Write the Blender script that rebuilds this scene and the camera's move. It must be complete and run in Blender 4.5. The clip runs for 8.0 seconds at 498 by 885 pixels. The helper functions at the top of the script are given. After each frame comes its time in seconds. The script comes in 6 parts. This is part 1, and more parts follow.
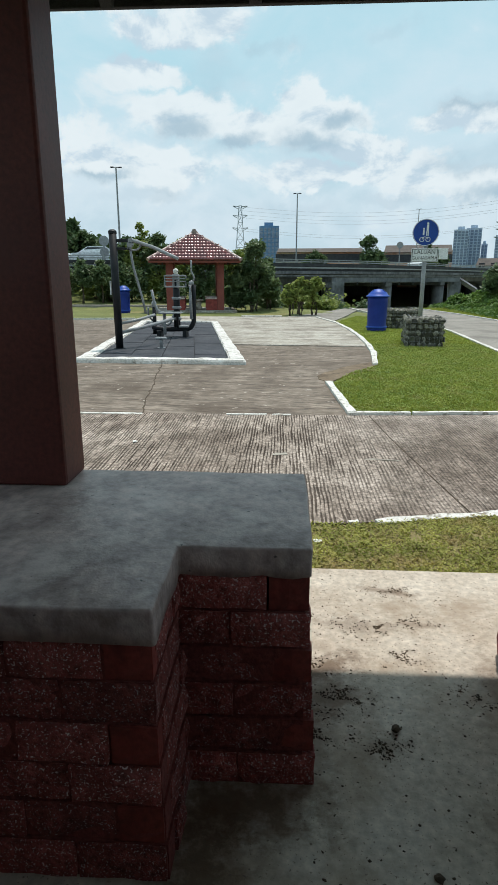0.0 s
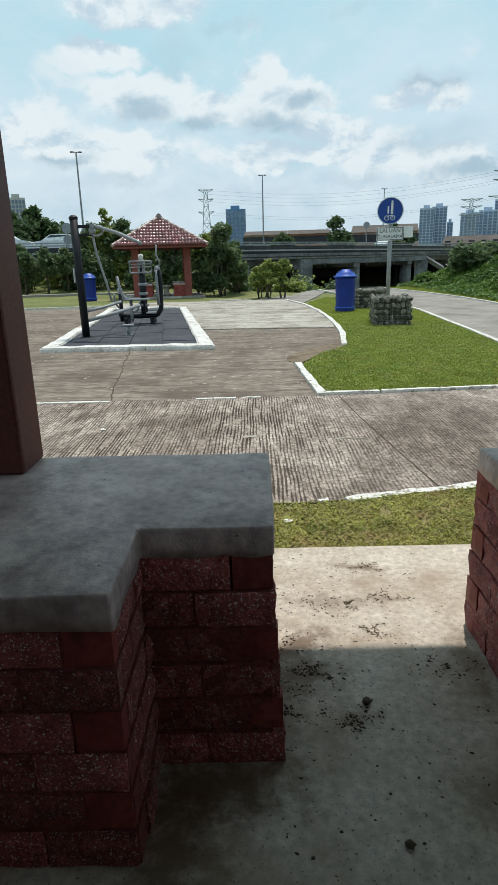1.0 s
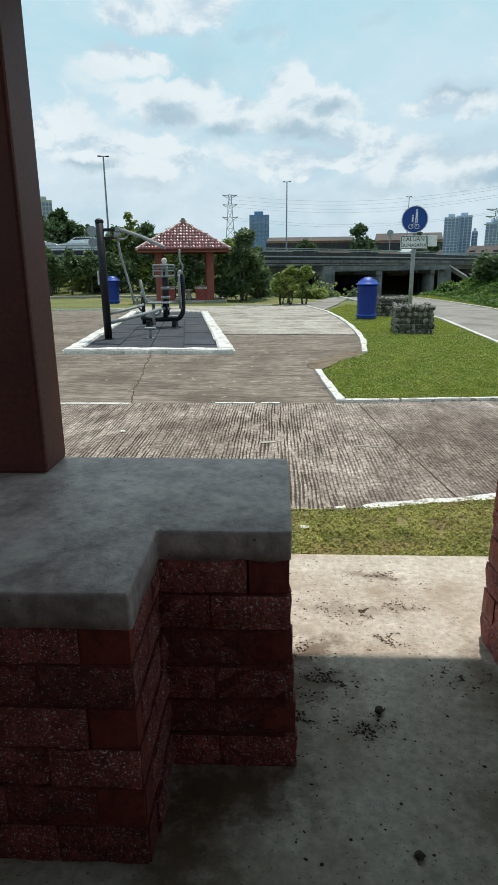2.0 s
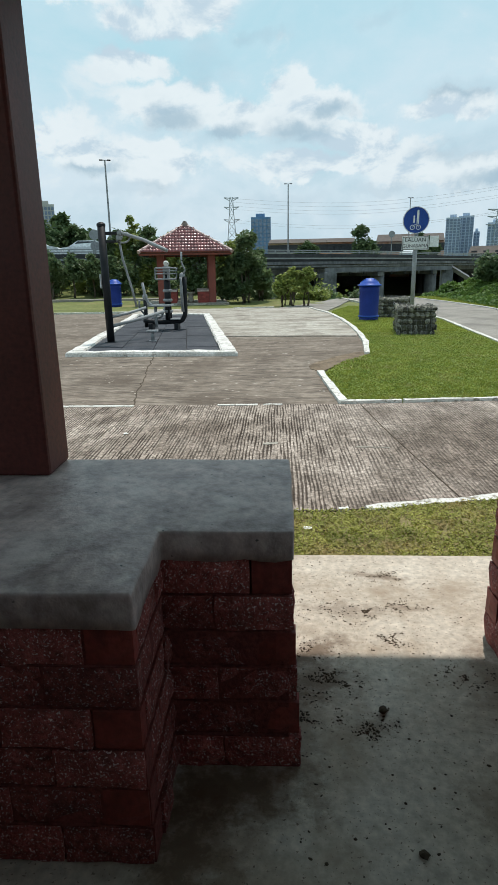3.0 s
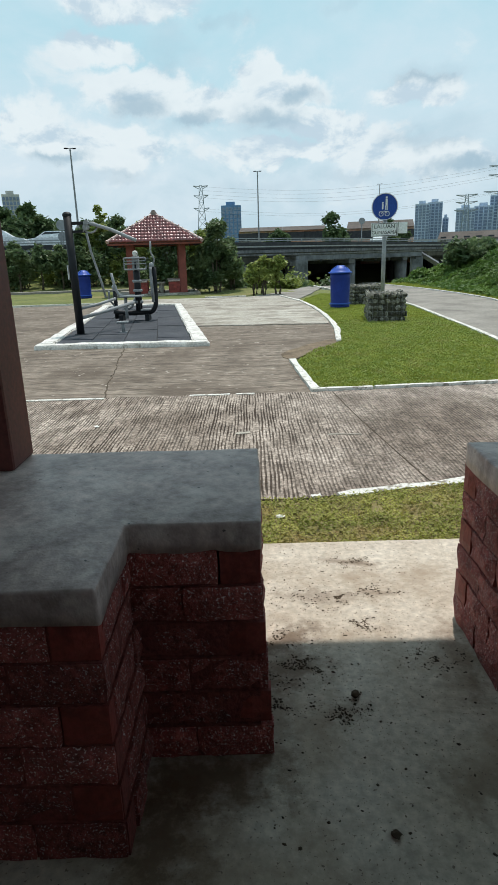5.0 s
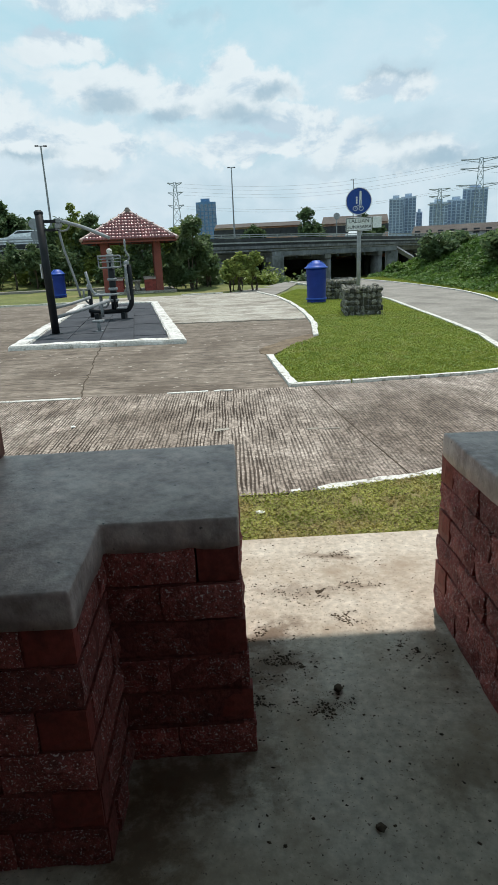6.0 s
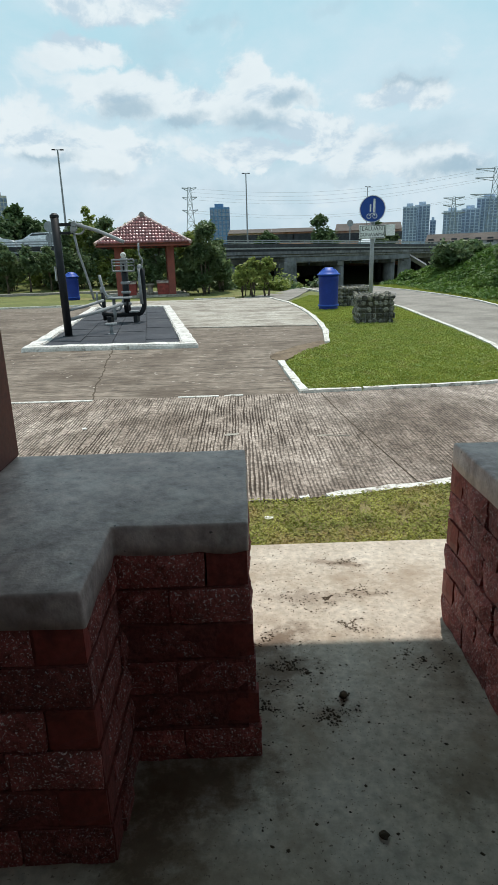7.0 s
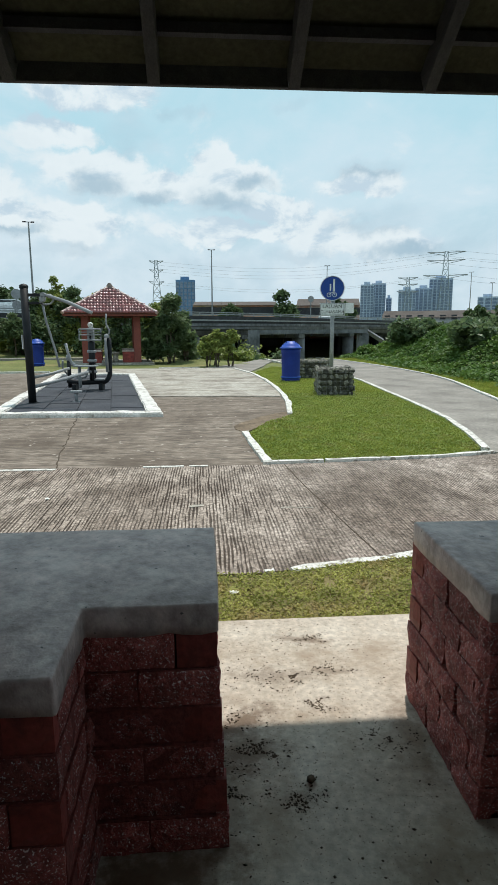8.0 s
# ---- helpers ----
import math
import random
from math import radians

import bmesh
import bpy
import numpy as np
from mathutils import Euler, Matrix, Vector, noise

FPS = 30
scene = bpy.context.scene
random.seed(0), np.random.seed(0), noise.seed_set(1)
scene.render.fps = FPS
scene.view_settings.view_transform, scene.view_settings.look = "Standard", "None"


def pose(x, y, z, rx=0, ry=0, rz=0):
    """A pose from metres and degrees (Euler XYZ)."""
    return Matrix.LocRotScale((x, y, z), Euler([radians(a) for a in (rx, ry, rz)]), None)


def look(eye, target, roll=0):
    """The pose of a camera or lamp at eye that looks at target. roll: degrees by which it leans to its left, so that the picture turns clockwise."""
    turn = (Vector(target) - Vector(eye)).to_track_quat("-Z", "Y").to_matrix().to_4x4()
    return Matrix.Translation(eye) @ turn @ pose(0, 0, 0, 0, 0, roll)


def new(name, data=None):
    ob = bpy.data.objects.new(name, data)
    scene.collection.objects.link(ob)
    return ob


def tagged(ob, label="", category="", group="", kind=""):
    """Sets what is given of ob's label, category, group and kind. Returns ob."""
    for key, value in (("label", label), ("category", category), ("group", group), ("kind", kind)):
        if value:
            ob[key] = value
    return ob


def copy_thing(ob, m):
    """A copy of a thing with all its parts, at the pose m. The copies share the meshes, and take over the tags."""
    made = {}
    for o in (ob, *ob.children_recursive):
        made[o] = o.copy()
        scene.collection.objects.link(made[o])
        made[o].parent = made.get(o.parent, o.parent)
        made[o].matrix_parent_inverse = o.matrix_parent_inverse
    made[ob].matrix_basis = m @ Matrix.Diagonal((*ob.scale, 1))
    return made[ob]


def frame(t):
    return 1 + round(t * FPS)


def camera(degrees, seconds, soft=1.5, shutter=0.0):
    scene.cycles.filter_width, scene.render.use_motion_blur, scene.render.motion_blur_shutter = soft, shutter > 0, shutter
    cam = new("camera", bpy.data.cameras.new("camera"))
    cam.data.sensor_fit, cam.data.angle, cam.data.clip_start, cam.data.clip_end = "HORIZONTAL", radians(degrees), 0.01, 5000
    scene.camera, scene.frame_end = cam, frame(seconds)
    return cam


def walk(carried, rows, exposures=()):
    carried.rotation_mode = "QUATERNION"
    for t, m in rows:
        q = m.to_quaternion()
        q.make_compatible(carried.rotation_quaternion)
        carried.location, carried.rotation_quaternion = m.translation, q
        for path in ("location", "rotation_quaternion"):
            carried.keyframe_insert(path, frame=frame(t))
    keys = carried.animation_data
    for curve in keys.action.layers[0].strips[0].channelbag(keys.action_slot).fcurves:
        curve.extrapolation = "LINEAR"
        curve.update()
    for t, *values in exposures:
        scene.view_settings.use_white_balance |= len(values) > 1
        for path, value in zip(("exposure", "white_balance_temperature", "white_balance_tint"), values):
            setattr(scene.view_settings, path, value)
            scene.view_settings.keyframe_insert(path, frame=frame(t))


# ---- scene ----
cam = camera(45.0, 8.0, soft=0.7)
PATH = [
    (0, (1.523, 0.682, 1.359), (1.409, 2.607, 0.83), 0.0),
    (0.2, (1.539, 0.68, 1.357), (1.426, 2.592, 0.784), -0.3),
    (0.5, (1.564, 0.677, 1.355), (1.465, 2.589, 0.777), -1.8),
    (0.8, (1.565, 0.692, 1.343), (1.494, 2.619, 0.812), -2.4),
    (1, (1.567, 0.702, 1.334), (1.535, 2.617, 0.757), -1.6),
    (1.2, (1.562, 0.697, 1.336), (1.478, 2.616, 0.78), -1.4),
    (1.5, (1.555, 0.689, 1.339), (1.476, 2.608, 0.78), -0.3),
    (1.7, (1.557, 0.688, 1.339), (1.469, 2.605, 0.775), -0.4),
    (2.8, (1.563, 0.682, 1.338), (1.475, 2.606, 0.797), -0.7),
    (3, (1.564, 0.681, 1.337), (1.464, 2.6, 0.784), -1.0),
    (3.2, (1.576, 0.687, 1.334), (1.481, 2.592, 0.73), -2.1),
    (3.5, (1.593, 0.696, 1.329), (1.533, 2.602, 0.723), -2.8),
    (3.8, (1.596, 0.693, 1.331), (1.551, 2.602, 0.736), -2.7),
    (4, (1.599, 0.691, 1.333), (1.554, 2.605, 0.755), -3.0),
    (4.2, (1.597, 0.691, 1.333), (1.566, 2.6, 0.738), -3.4),
    (5.3, (1.59, 0.692, 1.333), (1.562, 2.604, 0.747), -1.2),
    (5.5, (1.588, 0.692, 1.333), (1.552, 2.603, 0.742), -1.1),
    (5.7, (1.595, 0.699, 1.329), (1.556, 2.604, 0.72), -1.4),
    (6, (1.606, 0.71, 1.322), (1.649, 2.618, 0.722), -2.6),
    (6.2, (1.603, 0.705, 1.325), (1.641, 2.623, 0.759), -2.5),
    (6.5, (1.599, 0.697, 1.329), (1.625, 2.611, 0.749), -1.7),
    (6.8, (1.599, 0.696, 1.33), (1.614, 2.608, 0.742), -1.6),
    (7, (1.6, 0.695, 1.33), (1.614, 2.608, 0.747), -1.7),
    (7.2, (1.6, 0.696, 1.33), (1.619, 2.61, 0.75), -1.8),
    (7.5, (1.599, 0.697, 1.329), (1.618, 2.61, 0.747), -1.6),
    (7.7, (1.589, 0.674, 1.353), (1.637, 2.59, 0.78), -1.6),
    (7.8, (1.584, 0.663, 1.364), (1.67, 2.594, 0.849), -0.9),
    (7.9, (1.579, 0.652, 1.376), (1.698, 2.598, 0.928), -1.0),
    (8, (1.575, 0.641, 1.388), (1.72, 2.601, 1.018), -0.2),
]
walk(cam, [(t, look(eye, target, roll)) for t, eye, target, roll in PATH])

# ---- light ----
SUN_DIR = Vector((0.10, 0.345, 0.93)).normalized()
sun = new("sun", bpy.data.lights.new("sun", "SUN"))
sun.data.energy, sun.data.angle, sun.data.color = 3.9, radians(0.9), (1.0, 0.94, 0.885)
sun.matrix_world = look((0, 0, 30), Vector((0, 0, 30)) - SUN_DIR)
scene.view_settings.exposure = -0.25


def build_world():
    w = bpy.data.worlds.new("sky")
    scene.world = w
    w.use_nodes = True
    nt = w.node_tree
    N, L = nt.nodes, nt.links
    N.clear()
    out, bg = N.new("ShaderNodeOutputWorld"), N.new("ShaderNodeBackground")
    L.new(bg.outputs[0], out.inputs[0])
    sky = N.new("ShaderNodeTexSky")
    sky.sky_type, sky.sun_disc = "NISHITA", False
    sky.sun_elevation = math.asin(SUN_DIR.z)
    sky.sun_rotation = math.atan2(SUN_DIR.x, SUN_DIR.y)
    sky.air_density, sky.dust_density = 1.0, 2.0
    gain = N.new("ShaderNodeMix")
    gain.data_type, gain.blend_type = "RGBA", "MULTIPLY"
    gain.inputs[0].default_value = 1.0
    gain.inputs[7].default_value = (0.115, 0.125, 0.115, 1)
    L.new(sky.outputs[0], gain.inputs[6])
    tc = N.new("ShaderNodeTexCoord")

    def noise_at(scale, zs, detail, rough, dist, off):
        mp = N.new("ShaderNodeMapping")
        mp.inputs["Scale"].default_value = (1, 1, zs)
        mp.inputs["Location"].default_value = off
        L.new(tc.outputs["Generated"], mp.inputs[0])
        n = N.new("ShaderNodeTexNoise")
        n.inputs["Scale"].default_value = scale
        n.inputs["Detail"].default_value = detail
        n.inputs["Roughness"].default_value = rough
        n.inputs["Distortion"].default_value = dist
        L.new(mp.outputs[0], n.inputs["Vector"])
        return n.outputs[0]

    def ramp(src, stops):
        r = N.new("ShaderNodeValToRGB")
        r.color_ramp.interpolation = "EASE"
        while len(r.color_ramp.elements) < len(stops):
            r.color_ramp.elements.new(0.5)
        for e, (p, c) in zip(r.color_ramp.elements, stops):
            e.position, e.color = p, c if len(c) == 4 else (*c, 1)
        L.new(src, r.inputs[0])
        return r.outputs[0]

    def mix(a, b, f, kind="MIX"):
        m = N.new("ShaderNodeMix")
        m.data_type, m.blend_type = "RGBA", kind
        for i, v in ((0, f), (6, a), (7, b)):
            if hasattr(v, "links"):
                L.new(v, m.inputs[i])
            else:
                m.inputs[i].default_value = v
        return m.outputs[2]

    def math2(op, a, b):
        m = N.new("ShaderNodeMath")
        m.operation, m.use_clamp = op, op != "MULTIPLY_ADD"
        for i, v in ((0, a), (1, b)):
            if hasattr(v, "links"):
                L.new(v, m.inputs[i])
            else:
                m.inputs[i].default_value = v
        return m.outputs[0]

    def puff(az, el, width, height):
        """A cumulus heap round one direction (degrees), as a soft 0..1 field."""
        a, e = radians(az), radians(el)
        c = Vector((math.sin(a) * math.cos(e), math.cos(a) * math.cos(e), math.sin(e)))
        m = N.new("ShaderNodeMapping")
        m.vector_type = "POINT"
        sx, sz = 1 / radians(width), 1 / radians(height)
        m.inputs["Scale"].default_value = (sx, sx, sz)
        m.inputs["Location"].default_value = (-c.x * sx, -c.y * sx, -c.z * sz)
        L.new(warped, m.inputs[0])
        ln = N.new("ShaderNodeVectorMath")
        ln.operation = "LENGTH"
        L.new(m.outputs[0], ln.inputs[0])
        r = N.new("ShaderNodeMapRange")
        r.interpolation_type = "SMOOTHSTEP"
        r.inputs[1].default_value, r.inputs[2].default_value = 1.0, 0.0
        r.inputs[3].default_value, r.inputs[4].default_value = 0.0, 1.0
        L.new(ln.outputs[1], r.inputs[0])
        return r.outputs[0]

    wob = N.new("ShaderNodeTexNoise")
    wob.inputs["Scale"].default_value, wob.inputs["Detail"].default_value = 13.0, 7
    wob.inputs["Roughness"].default_value = 0.6
    L.new(tc.outputs["Generated"], wob.inputs["Vector"])
    shift = N.new("ShaderNodeVectorMath")
    shift.operation = "MULTIPLY_ADD"
    shift.inputs[1].default_value = (0.11, 0.11, 0.075)
    L.new(wob.outputs["Color"], shift.inputs[0])
    shift.inputs[2].default_value = (-0.055, -0.055, -0.0375)
    add = N.new("ShaderNodeVectorMath")
    L.new(tc.outputs["Generated"], add.inputs[0])
    L.new(shift.outputs[0], add.inputs[1])
    warped = add.outputs[0]
    big, big_up = noise_at(3.0, 2.0, 9, 0.6, 0.3, (0.3, 0.15, 0.2)), noise_at(3.0, 2.0, 9, 0.6, 0.3, (0.3, 0.15, 0.29))
    fine, fine_up = noise_at(9.0, 1.6, 8, 0.6, 0.4, (1.3, 0.4, 0.0)), noise_at(9.0, 1.6, 8, 0.6, 0.4, (1.3, 0.4, 0.035))
    heaps = None
    for args in HEAPS:
        p = puff(*args)
        heaps = p if heaps is None else math2("MAXIMUM", heaps, p)
    bellies = None
    for args in BELLIES:
        p = puff(*args)
        bellies = p if bellies is None else math2("MAXIMUM", bellies, p)

    def centred(v, k):
        m = N.new("ShaderNodeMath")
        m.operation = "MULTIPLY_ADD"
        m.inputs[1].default_value, m.inputs[2].default_value = k, -0.5 * k
        L.new(v, m.inputs[0])
        return m.outputs[0]

    def total(*vs):
        out = vs[0]
        for v in vs[1:]:
            m = N.new("ShaderNodeMath")
            L.new(out, m.inputs[0])
            if hasattr(v, "links"):
                L.new(v, m.inputs[1])
            else:
                m.inputs[1].default_value = v
            out = m.outputs[0]
        return out

    def minus(a, c, k):
        m = N.new("ShaderNodeMath")
        m.operation = "SUBTRACT"
        L.new(a, m.inputs[0])
        L.new(c, m.inputs[1])
        n = N.new("ShaderNodeMath")
        n.operation = "MULTIPLY"
        n.inputs[1].default_value = k
        L.new(m.outputs[0], n.inputs[0])
        return n.outputs[0]

    # a thin veil over pale blue, then heaped clouds with crisp bright edges, then their grey bases
    haze = ramp(total(centred(big, 1.3), centred(fine, 0.5), 0.5), [(0.2, (0, 0, 0)), (0.85, (1, 1, 1))])
    blue = mix(gain.outputs[2], (0.535, 0.845, 0.96, 1), 0.9)
    veil = mix(blue, (0.70, 0.885, 0.985, 1), haze)
    low = N.new("ShaderNodeSeparateXYZ")
    L.new(tc.outputs["Generated"], low.inputs[0])
    flat = N.new("ShaderNodeMapRange")
    flat.interpolation_type = "SMOOTHSTEP"
    flat.inputs[1].default_value, flat.inputs[2].default_value = 0.26, 0.08
    flat.inputs[3].default_value, flat.inputs[4].default_value = 0.0, 0.75
    L.new(low.outputs[2], flat.inputs[0])
    veil = mix(veil, mix((0.60, 0.755, 0.86, 1), (0.78, 0.90, 0.985, 1), ramp(total(centred(fine, 1.6), centred(big, 1.0), 0.5), [(0.2, (0, 0, 0)), (0.8, (1, 1, 1))])), flat.outputs[0])
    lit = ramp(total(minus(big, big_up, 3.0), minus(fine, fine_up, 3.2), 0.64), [(0.2, (0, 0, 0)), (0.8, (1, 1, 1))])
    cloud = mix((0.61, 0.765, 0.88, 1), (0.905, 1.0, 1.04, 1), lit)
    cover = ramp(total(heaps, centred(fine, 1.5), centred(big, 0.5)), [(0.12, (0, 0, 0)), (0.50, (0.95, 0.95, 0.95))])
    veil = mix(veil, cloud, cover)
    soft_cover = ramp(total(heaps, centred(fine, 0.8)), [(0.0, (0.25, 0.25, 0.25)), (0.4, (1, 1, 1))])
    under = total(bellies, centred(fine, 1.1), centred(big, 0.5))
    veil = mix(veil, (0.43, 0.605, 0.725, 1), math2("MULTIPLY", soft_cover, ramp(under, [(0.0, (0, 0, 0)), (1.1, (0.85, 0.85, 0.85))])))
    L.new(veil, bg.inputs[0])
    bg.inputs[1].default_value = SKY


SKY = 1.05
# azimuth, elevation, half-width, half-height in degrees
HEAPS = [(3.0, 12.9, 6.5, 3.0), (1.4, 14.4, 3.4, 1.9), (-3.2, 12.2, 4.6, 2.4), (-8.8, 13.4, 6.6, 2.6), (-12.5, 16.2, 4.5, 2.0), (-17.5, 10.6, 5.5, 3.0), (-11, 9.3, 8, 2.4), (-8.5, 19.2, 9, 2.4), (6.5, 10.4, 5, 1.7), (10.5, 9.0, 6, 2.0), (3.0, 8.6, 10, 1.5), (14, 12.4, 4.5, 1.6), (16, 7.5, 8, 1.6), (-5, 23, 11, 2.6), (12, 24, 12, 2.4), (-17, 21, 5, 2)]
BELLIES = [(-6.6, 16.2, 5.0, 2.2), (-9.2, 12.2, 3.8, 1.8), (-4.9, 11.2, 3.4, 1.3), (2.0, 10.9, 5.4, 1.7), (4.8, 12.6, 3.0, 1.3), (0.6, 6.1, 6.5, 1.2), (-13, 7.0, 6, 1.0), (16.6, 9.4, 6.0, 1.9), (8.5, 18.6, 3.6, 1.1), (15, 13.6, 5, 1.3), (6.5, 21.2, 5, 1.2), (20, 6.8, 8, 1.1), (9, 6.6, 5, 0.8), (-16, 8.6, 4, 0.9), (-1.5, 18.0, 3, 1.0)]
build_world()


# ---- materials ----
def material(name, dark, light, scale=8.0, rough=0.85, bump=0.2, fine=60.0, stain=None, stain_scale=1.2, stain_at=(0.55, 0.7),
             metal=0.0, stretch=(1, 1, 1), vary=0.0, speck=None, speck_scale=90.0, speck_at=0.62, spec=0.3, world=True, glow_through=0.0, mottle=1.0, spots=()):
    """Two colours mixed by a broad and a fine noise, with stains of their own shape, specks and relief."""
    m = bpy.data.materials.new(name)
    m.use_nodes = True
    nt = m.node_tree
    N, L = nt.nodes, nt.links
    b = N["Principled BSDF"]
    b.inputs["Roughness"].default_value, b.inputs["Metallic"].default_value = rough, metal
    b.inputs["Specular IOR Level"].default_value = spec
    if world:
        src = N.new("ShaderNodeNewGeometry").outputs["Position"]
    else:
        src = N.new("ShaderNodeTexCoord").outputs["Object"]
    mp = N.new("ShaderNodeMapping")
    mp.inputs["Scale"].default_value = stretch
    L.new(src, mp.inputs[0])

    def noise_at(s, detail=5, rough_=0.6, vec=None):
        n = N.new("ShaderNodeTexNoise")
        n.inputs["Scale"].default_value, n.inputs["Detail"].default_value = s, detail
        n.inputs["Roughness"].default_value = rough_
        L.new(vec or mp.outputs[0], n.inputs["Vector"])
        return n.outputs[0]

    def mix(a, c, f, kind="MIX"):
        x = N.new("ShaderNodeMix")
        x.data_type, x.blend_type = "RGBA", kind
        for i, v in ((0, f), (6, a), (7, c)):
            if hasattr(v, "links"):
                L.new(v, x.inputs[i])
            else:
                x.inputs[i].default_value = (*v, 1) if isinstance(v, tuple) and len(v) == 3 else v
        return x.outputs[2]

    def span(v, lo, hi):
        r = N.new("ShaderNodeMapRange")
        r.inputs[1].default_value, r.inputs[2].default_value = lo, hi
        L.new(v, r.inputs[0])
        return r.outputs[0]

    broad, grain = noise_at(scale), noise_at(fine, 3)
    spot_noise = noise_at(14.0, 7, 0.75, src) if spots else None
    col = mix(dark, light, span(broad, 0.32, 0.68))
    shade = mix((1 - 0.28 * mottle,) * 3, (1 + 0.22 * mottle,) * 3, span(grain, 0.3, 0.7))
    col = mix(col, shade, 1.0, "MULTIPLY")
    if stain:
        col = mix(col, stain, span(noise_at(stain_scale, 7, 0.68, src), *stain_at))
    for sx, sy, la, lb, turn, k in spots:
        at = N.new("ShaderNodeMapping")
        at.vector_type = "TEXTURE"
        at.inputs["Location"].default_value = (sx, sy, 0)
        at.inputs["Rotation"].default_value = (0, 0, radians(turn))
        at.inputs["Scale"].default_value = (la, lb, 1)
        L.new(src, at.inputs[0])
        far = N.new("ShaderNodeVectorMath")
        far.operation = "LENGTH"
        L.new(at.outputs[0], far.inputs[0])
        field = N.new("ShaderNodeMath")
        field.operation = "MULTIPLY_ADD"
        field.inputs[1].default_value = 3.0
        L.new(spot_noise, field.inputs[0])
        L.new(far.outputs[1], field.inputs[2])
        mask = N.new("ShaderNodeMapRange")
        mask.inputs[1].default_value, mask.inputs[2].default_value = 2.75, 1.85
        mask.inputs[3].default_value, mask.inputs[4].default_value = 0.0, 0.85 * k
        L.new(field.outputs[0], mask.inputs[0])
        col = mix(col, (0.15, 0.095, 0.055), mask.outputs[0])
    if speck:
        col = mix(col, speck, span(noise_at(speck_scale, 2, 0.5, src), speck_at, speck_at + 0.06))
    if vary:
        info = N.new("ShaderNodeObjectInfo")
        col = mix(col, mix((1 - vary,) * 3, (1 + vary,) * 3, info.outputs["Random"]), 1.0, "MULTIPLY")
    L.new(col, b.inputs["Base Color"])
    if bump:
        bp = N.new("ShaderNodeBump")
        bp.inputs["Strength"].default_value, bp.inputs["Distance"].default_value = bump, 0.01
        L.new(grain, bp.inputs["Height"])
        L.new(bp.outputs[0], b.inputs["Normal"])
    if glow_through:
        # thin leaves pass some of the sun
        tr, ms = N.new("ShaderNodeBsdfTranslucent"), N.new("ShaderNodeMixShader")
        L.new(col, tr.inputs[0])
        ms.inputs[0].default_value = glow_through
        L.new(b.outputs[0], ms.inputs[1])
        L.new(tr.outputs[0], ms.inputs[2])
        L.new(ms.outputs[0], N["Material Output"].inputs[0])
    return m


M = {}
# soil washed over the floor and shade painted at the wall foot: x, y, half-length, half-width, turn, strength
SPILLS_AND_SHADE = [(2.24, 2.42, 0.10, 0.26, 0, 0.3), (1.70, 2.58, 0.16, 0.06, 32, 1.0), (1.66, 2.44, 0.16, 0.10, 60, 0.7), (1.82, 2.86, 0.17, 0.05, -8, 0.55), (2.00, 3.14, 0.12, 0.03, -12, 0.8), (2.07, 2.875, 0.08, 0.022, -10, 0.6), (1.72, 2.40, 0.14, 0.07, 10, 0.75),
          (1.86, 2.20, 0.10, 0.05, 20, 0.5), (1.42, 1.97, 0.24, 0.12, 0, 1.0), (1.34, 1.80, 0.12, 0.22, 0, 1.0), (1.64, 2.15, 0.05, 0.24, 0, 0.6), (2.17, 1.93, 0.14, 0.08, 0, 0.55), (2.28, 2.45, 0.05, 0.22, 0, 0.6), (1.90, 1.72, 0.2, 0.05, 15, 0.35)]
M["slab"] = material("slab_concrete", (0.44, 0.362, 0.275), (0.62, 0.55, 0.455), 3.0, 0.65, 0.12, 34, stain=(0.36, 0.28, 0.20), stain_scale=3.2, stain_at=(0.50, 0.70), speck=(0.20, 0.155, 0.12), speck_scale=95, speck_at=0.64, mottle=0.9, spots=SPILLS_AND_SHADE)
M["cement"] = material("trowelled_cement", (0.27, 0.200, 0.182), (0.53, 0.410, 0.372), 6.5, 0.45, 0.5, 24, stain=(0.64, 0.535, 0.49), stain_scale=5.5, stain_at=(0.50, 0.72), speck=(0.045, 0.04, 0.04), speck_scale=42, speck_at=0.71, spec=0.4, stretch=(1.25, 1, 1), mottle=1.1)
M["brick"] = material("rough_red_brick", (0.205, 0.050, 0.044), (0.36, 0.098, 0.084), 16, 0.8, 1.0, 70, stain=(0.14, 0.045, 0.040), stain_scale=9, stain_at=(0.5, 0.7), speck=(0.62, 0.50, 0.48), speck_scale=190, speck_at=0.605, vary=0.3, mottle=1.5)
M["brick_smooth"] = material("smooth_painted_brick", (0.215, 0.040, 0.032), (0.29, 0.058, 0.046), 9, 0.55, 0.25, 50, stain=(0.12, 0.030, 0.026), stain_scale=8, stain_at=(0.55, 0.72), vary=0.25)
M["mortar"] = material("red_mortar", (0.15, 0.038, 0.034), (0.24, 0.065, 0.056), 10, 0.9, 0.6, 80)
# one red paint twice: darker for shaded near posts, lighter for sunlit far ones
M["column"] = material("shaded_red_oxide_paint", (0.088, 0.020, 0.016), (0.128, 0.029, 0.022), 2.5, 0.55, 0.08, 60, stain=(0.09, 0.024, 0.02), stain_scale=1.6, spec=0.35)
M["column_far"] = material("sunlit_red_paint", (0.20, 0.05, 0.038), (0.27, 0.07, 0.05), 2.5, 0.55, 0.08, 60, spec=0.35)
# hip caps, paler than the roof tiles
M["ridge"] = material("pale_ridge_tile", (0.34, 0.20, 0.18), (0.50, 0.36, 0.33), 4, 0.35, 0.1, 60, spec=0.6)
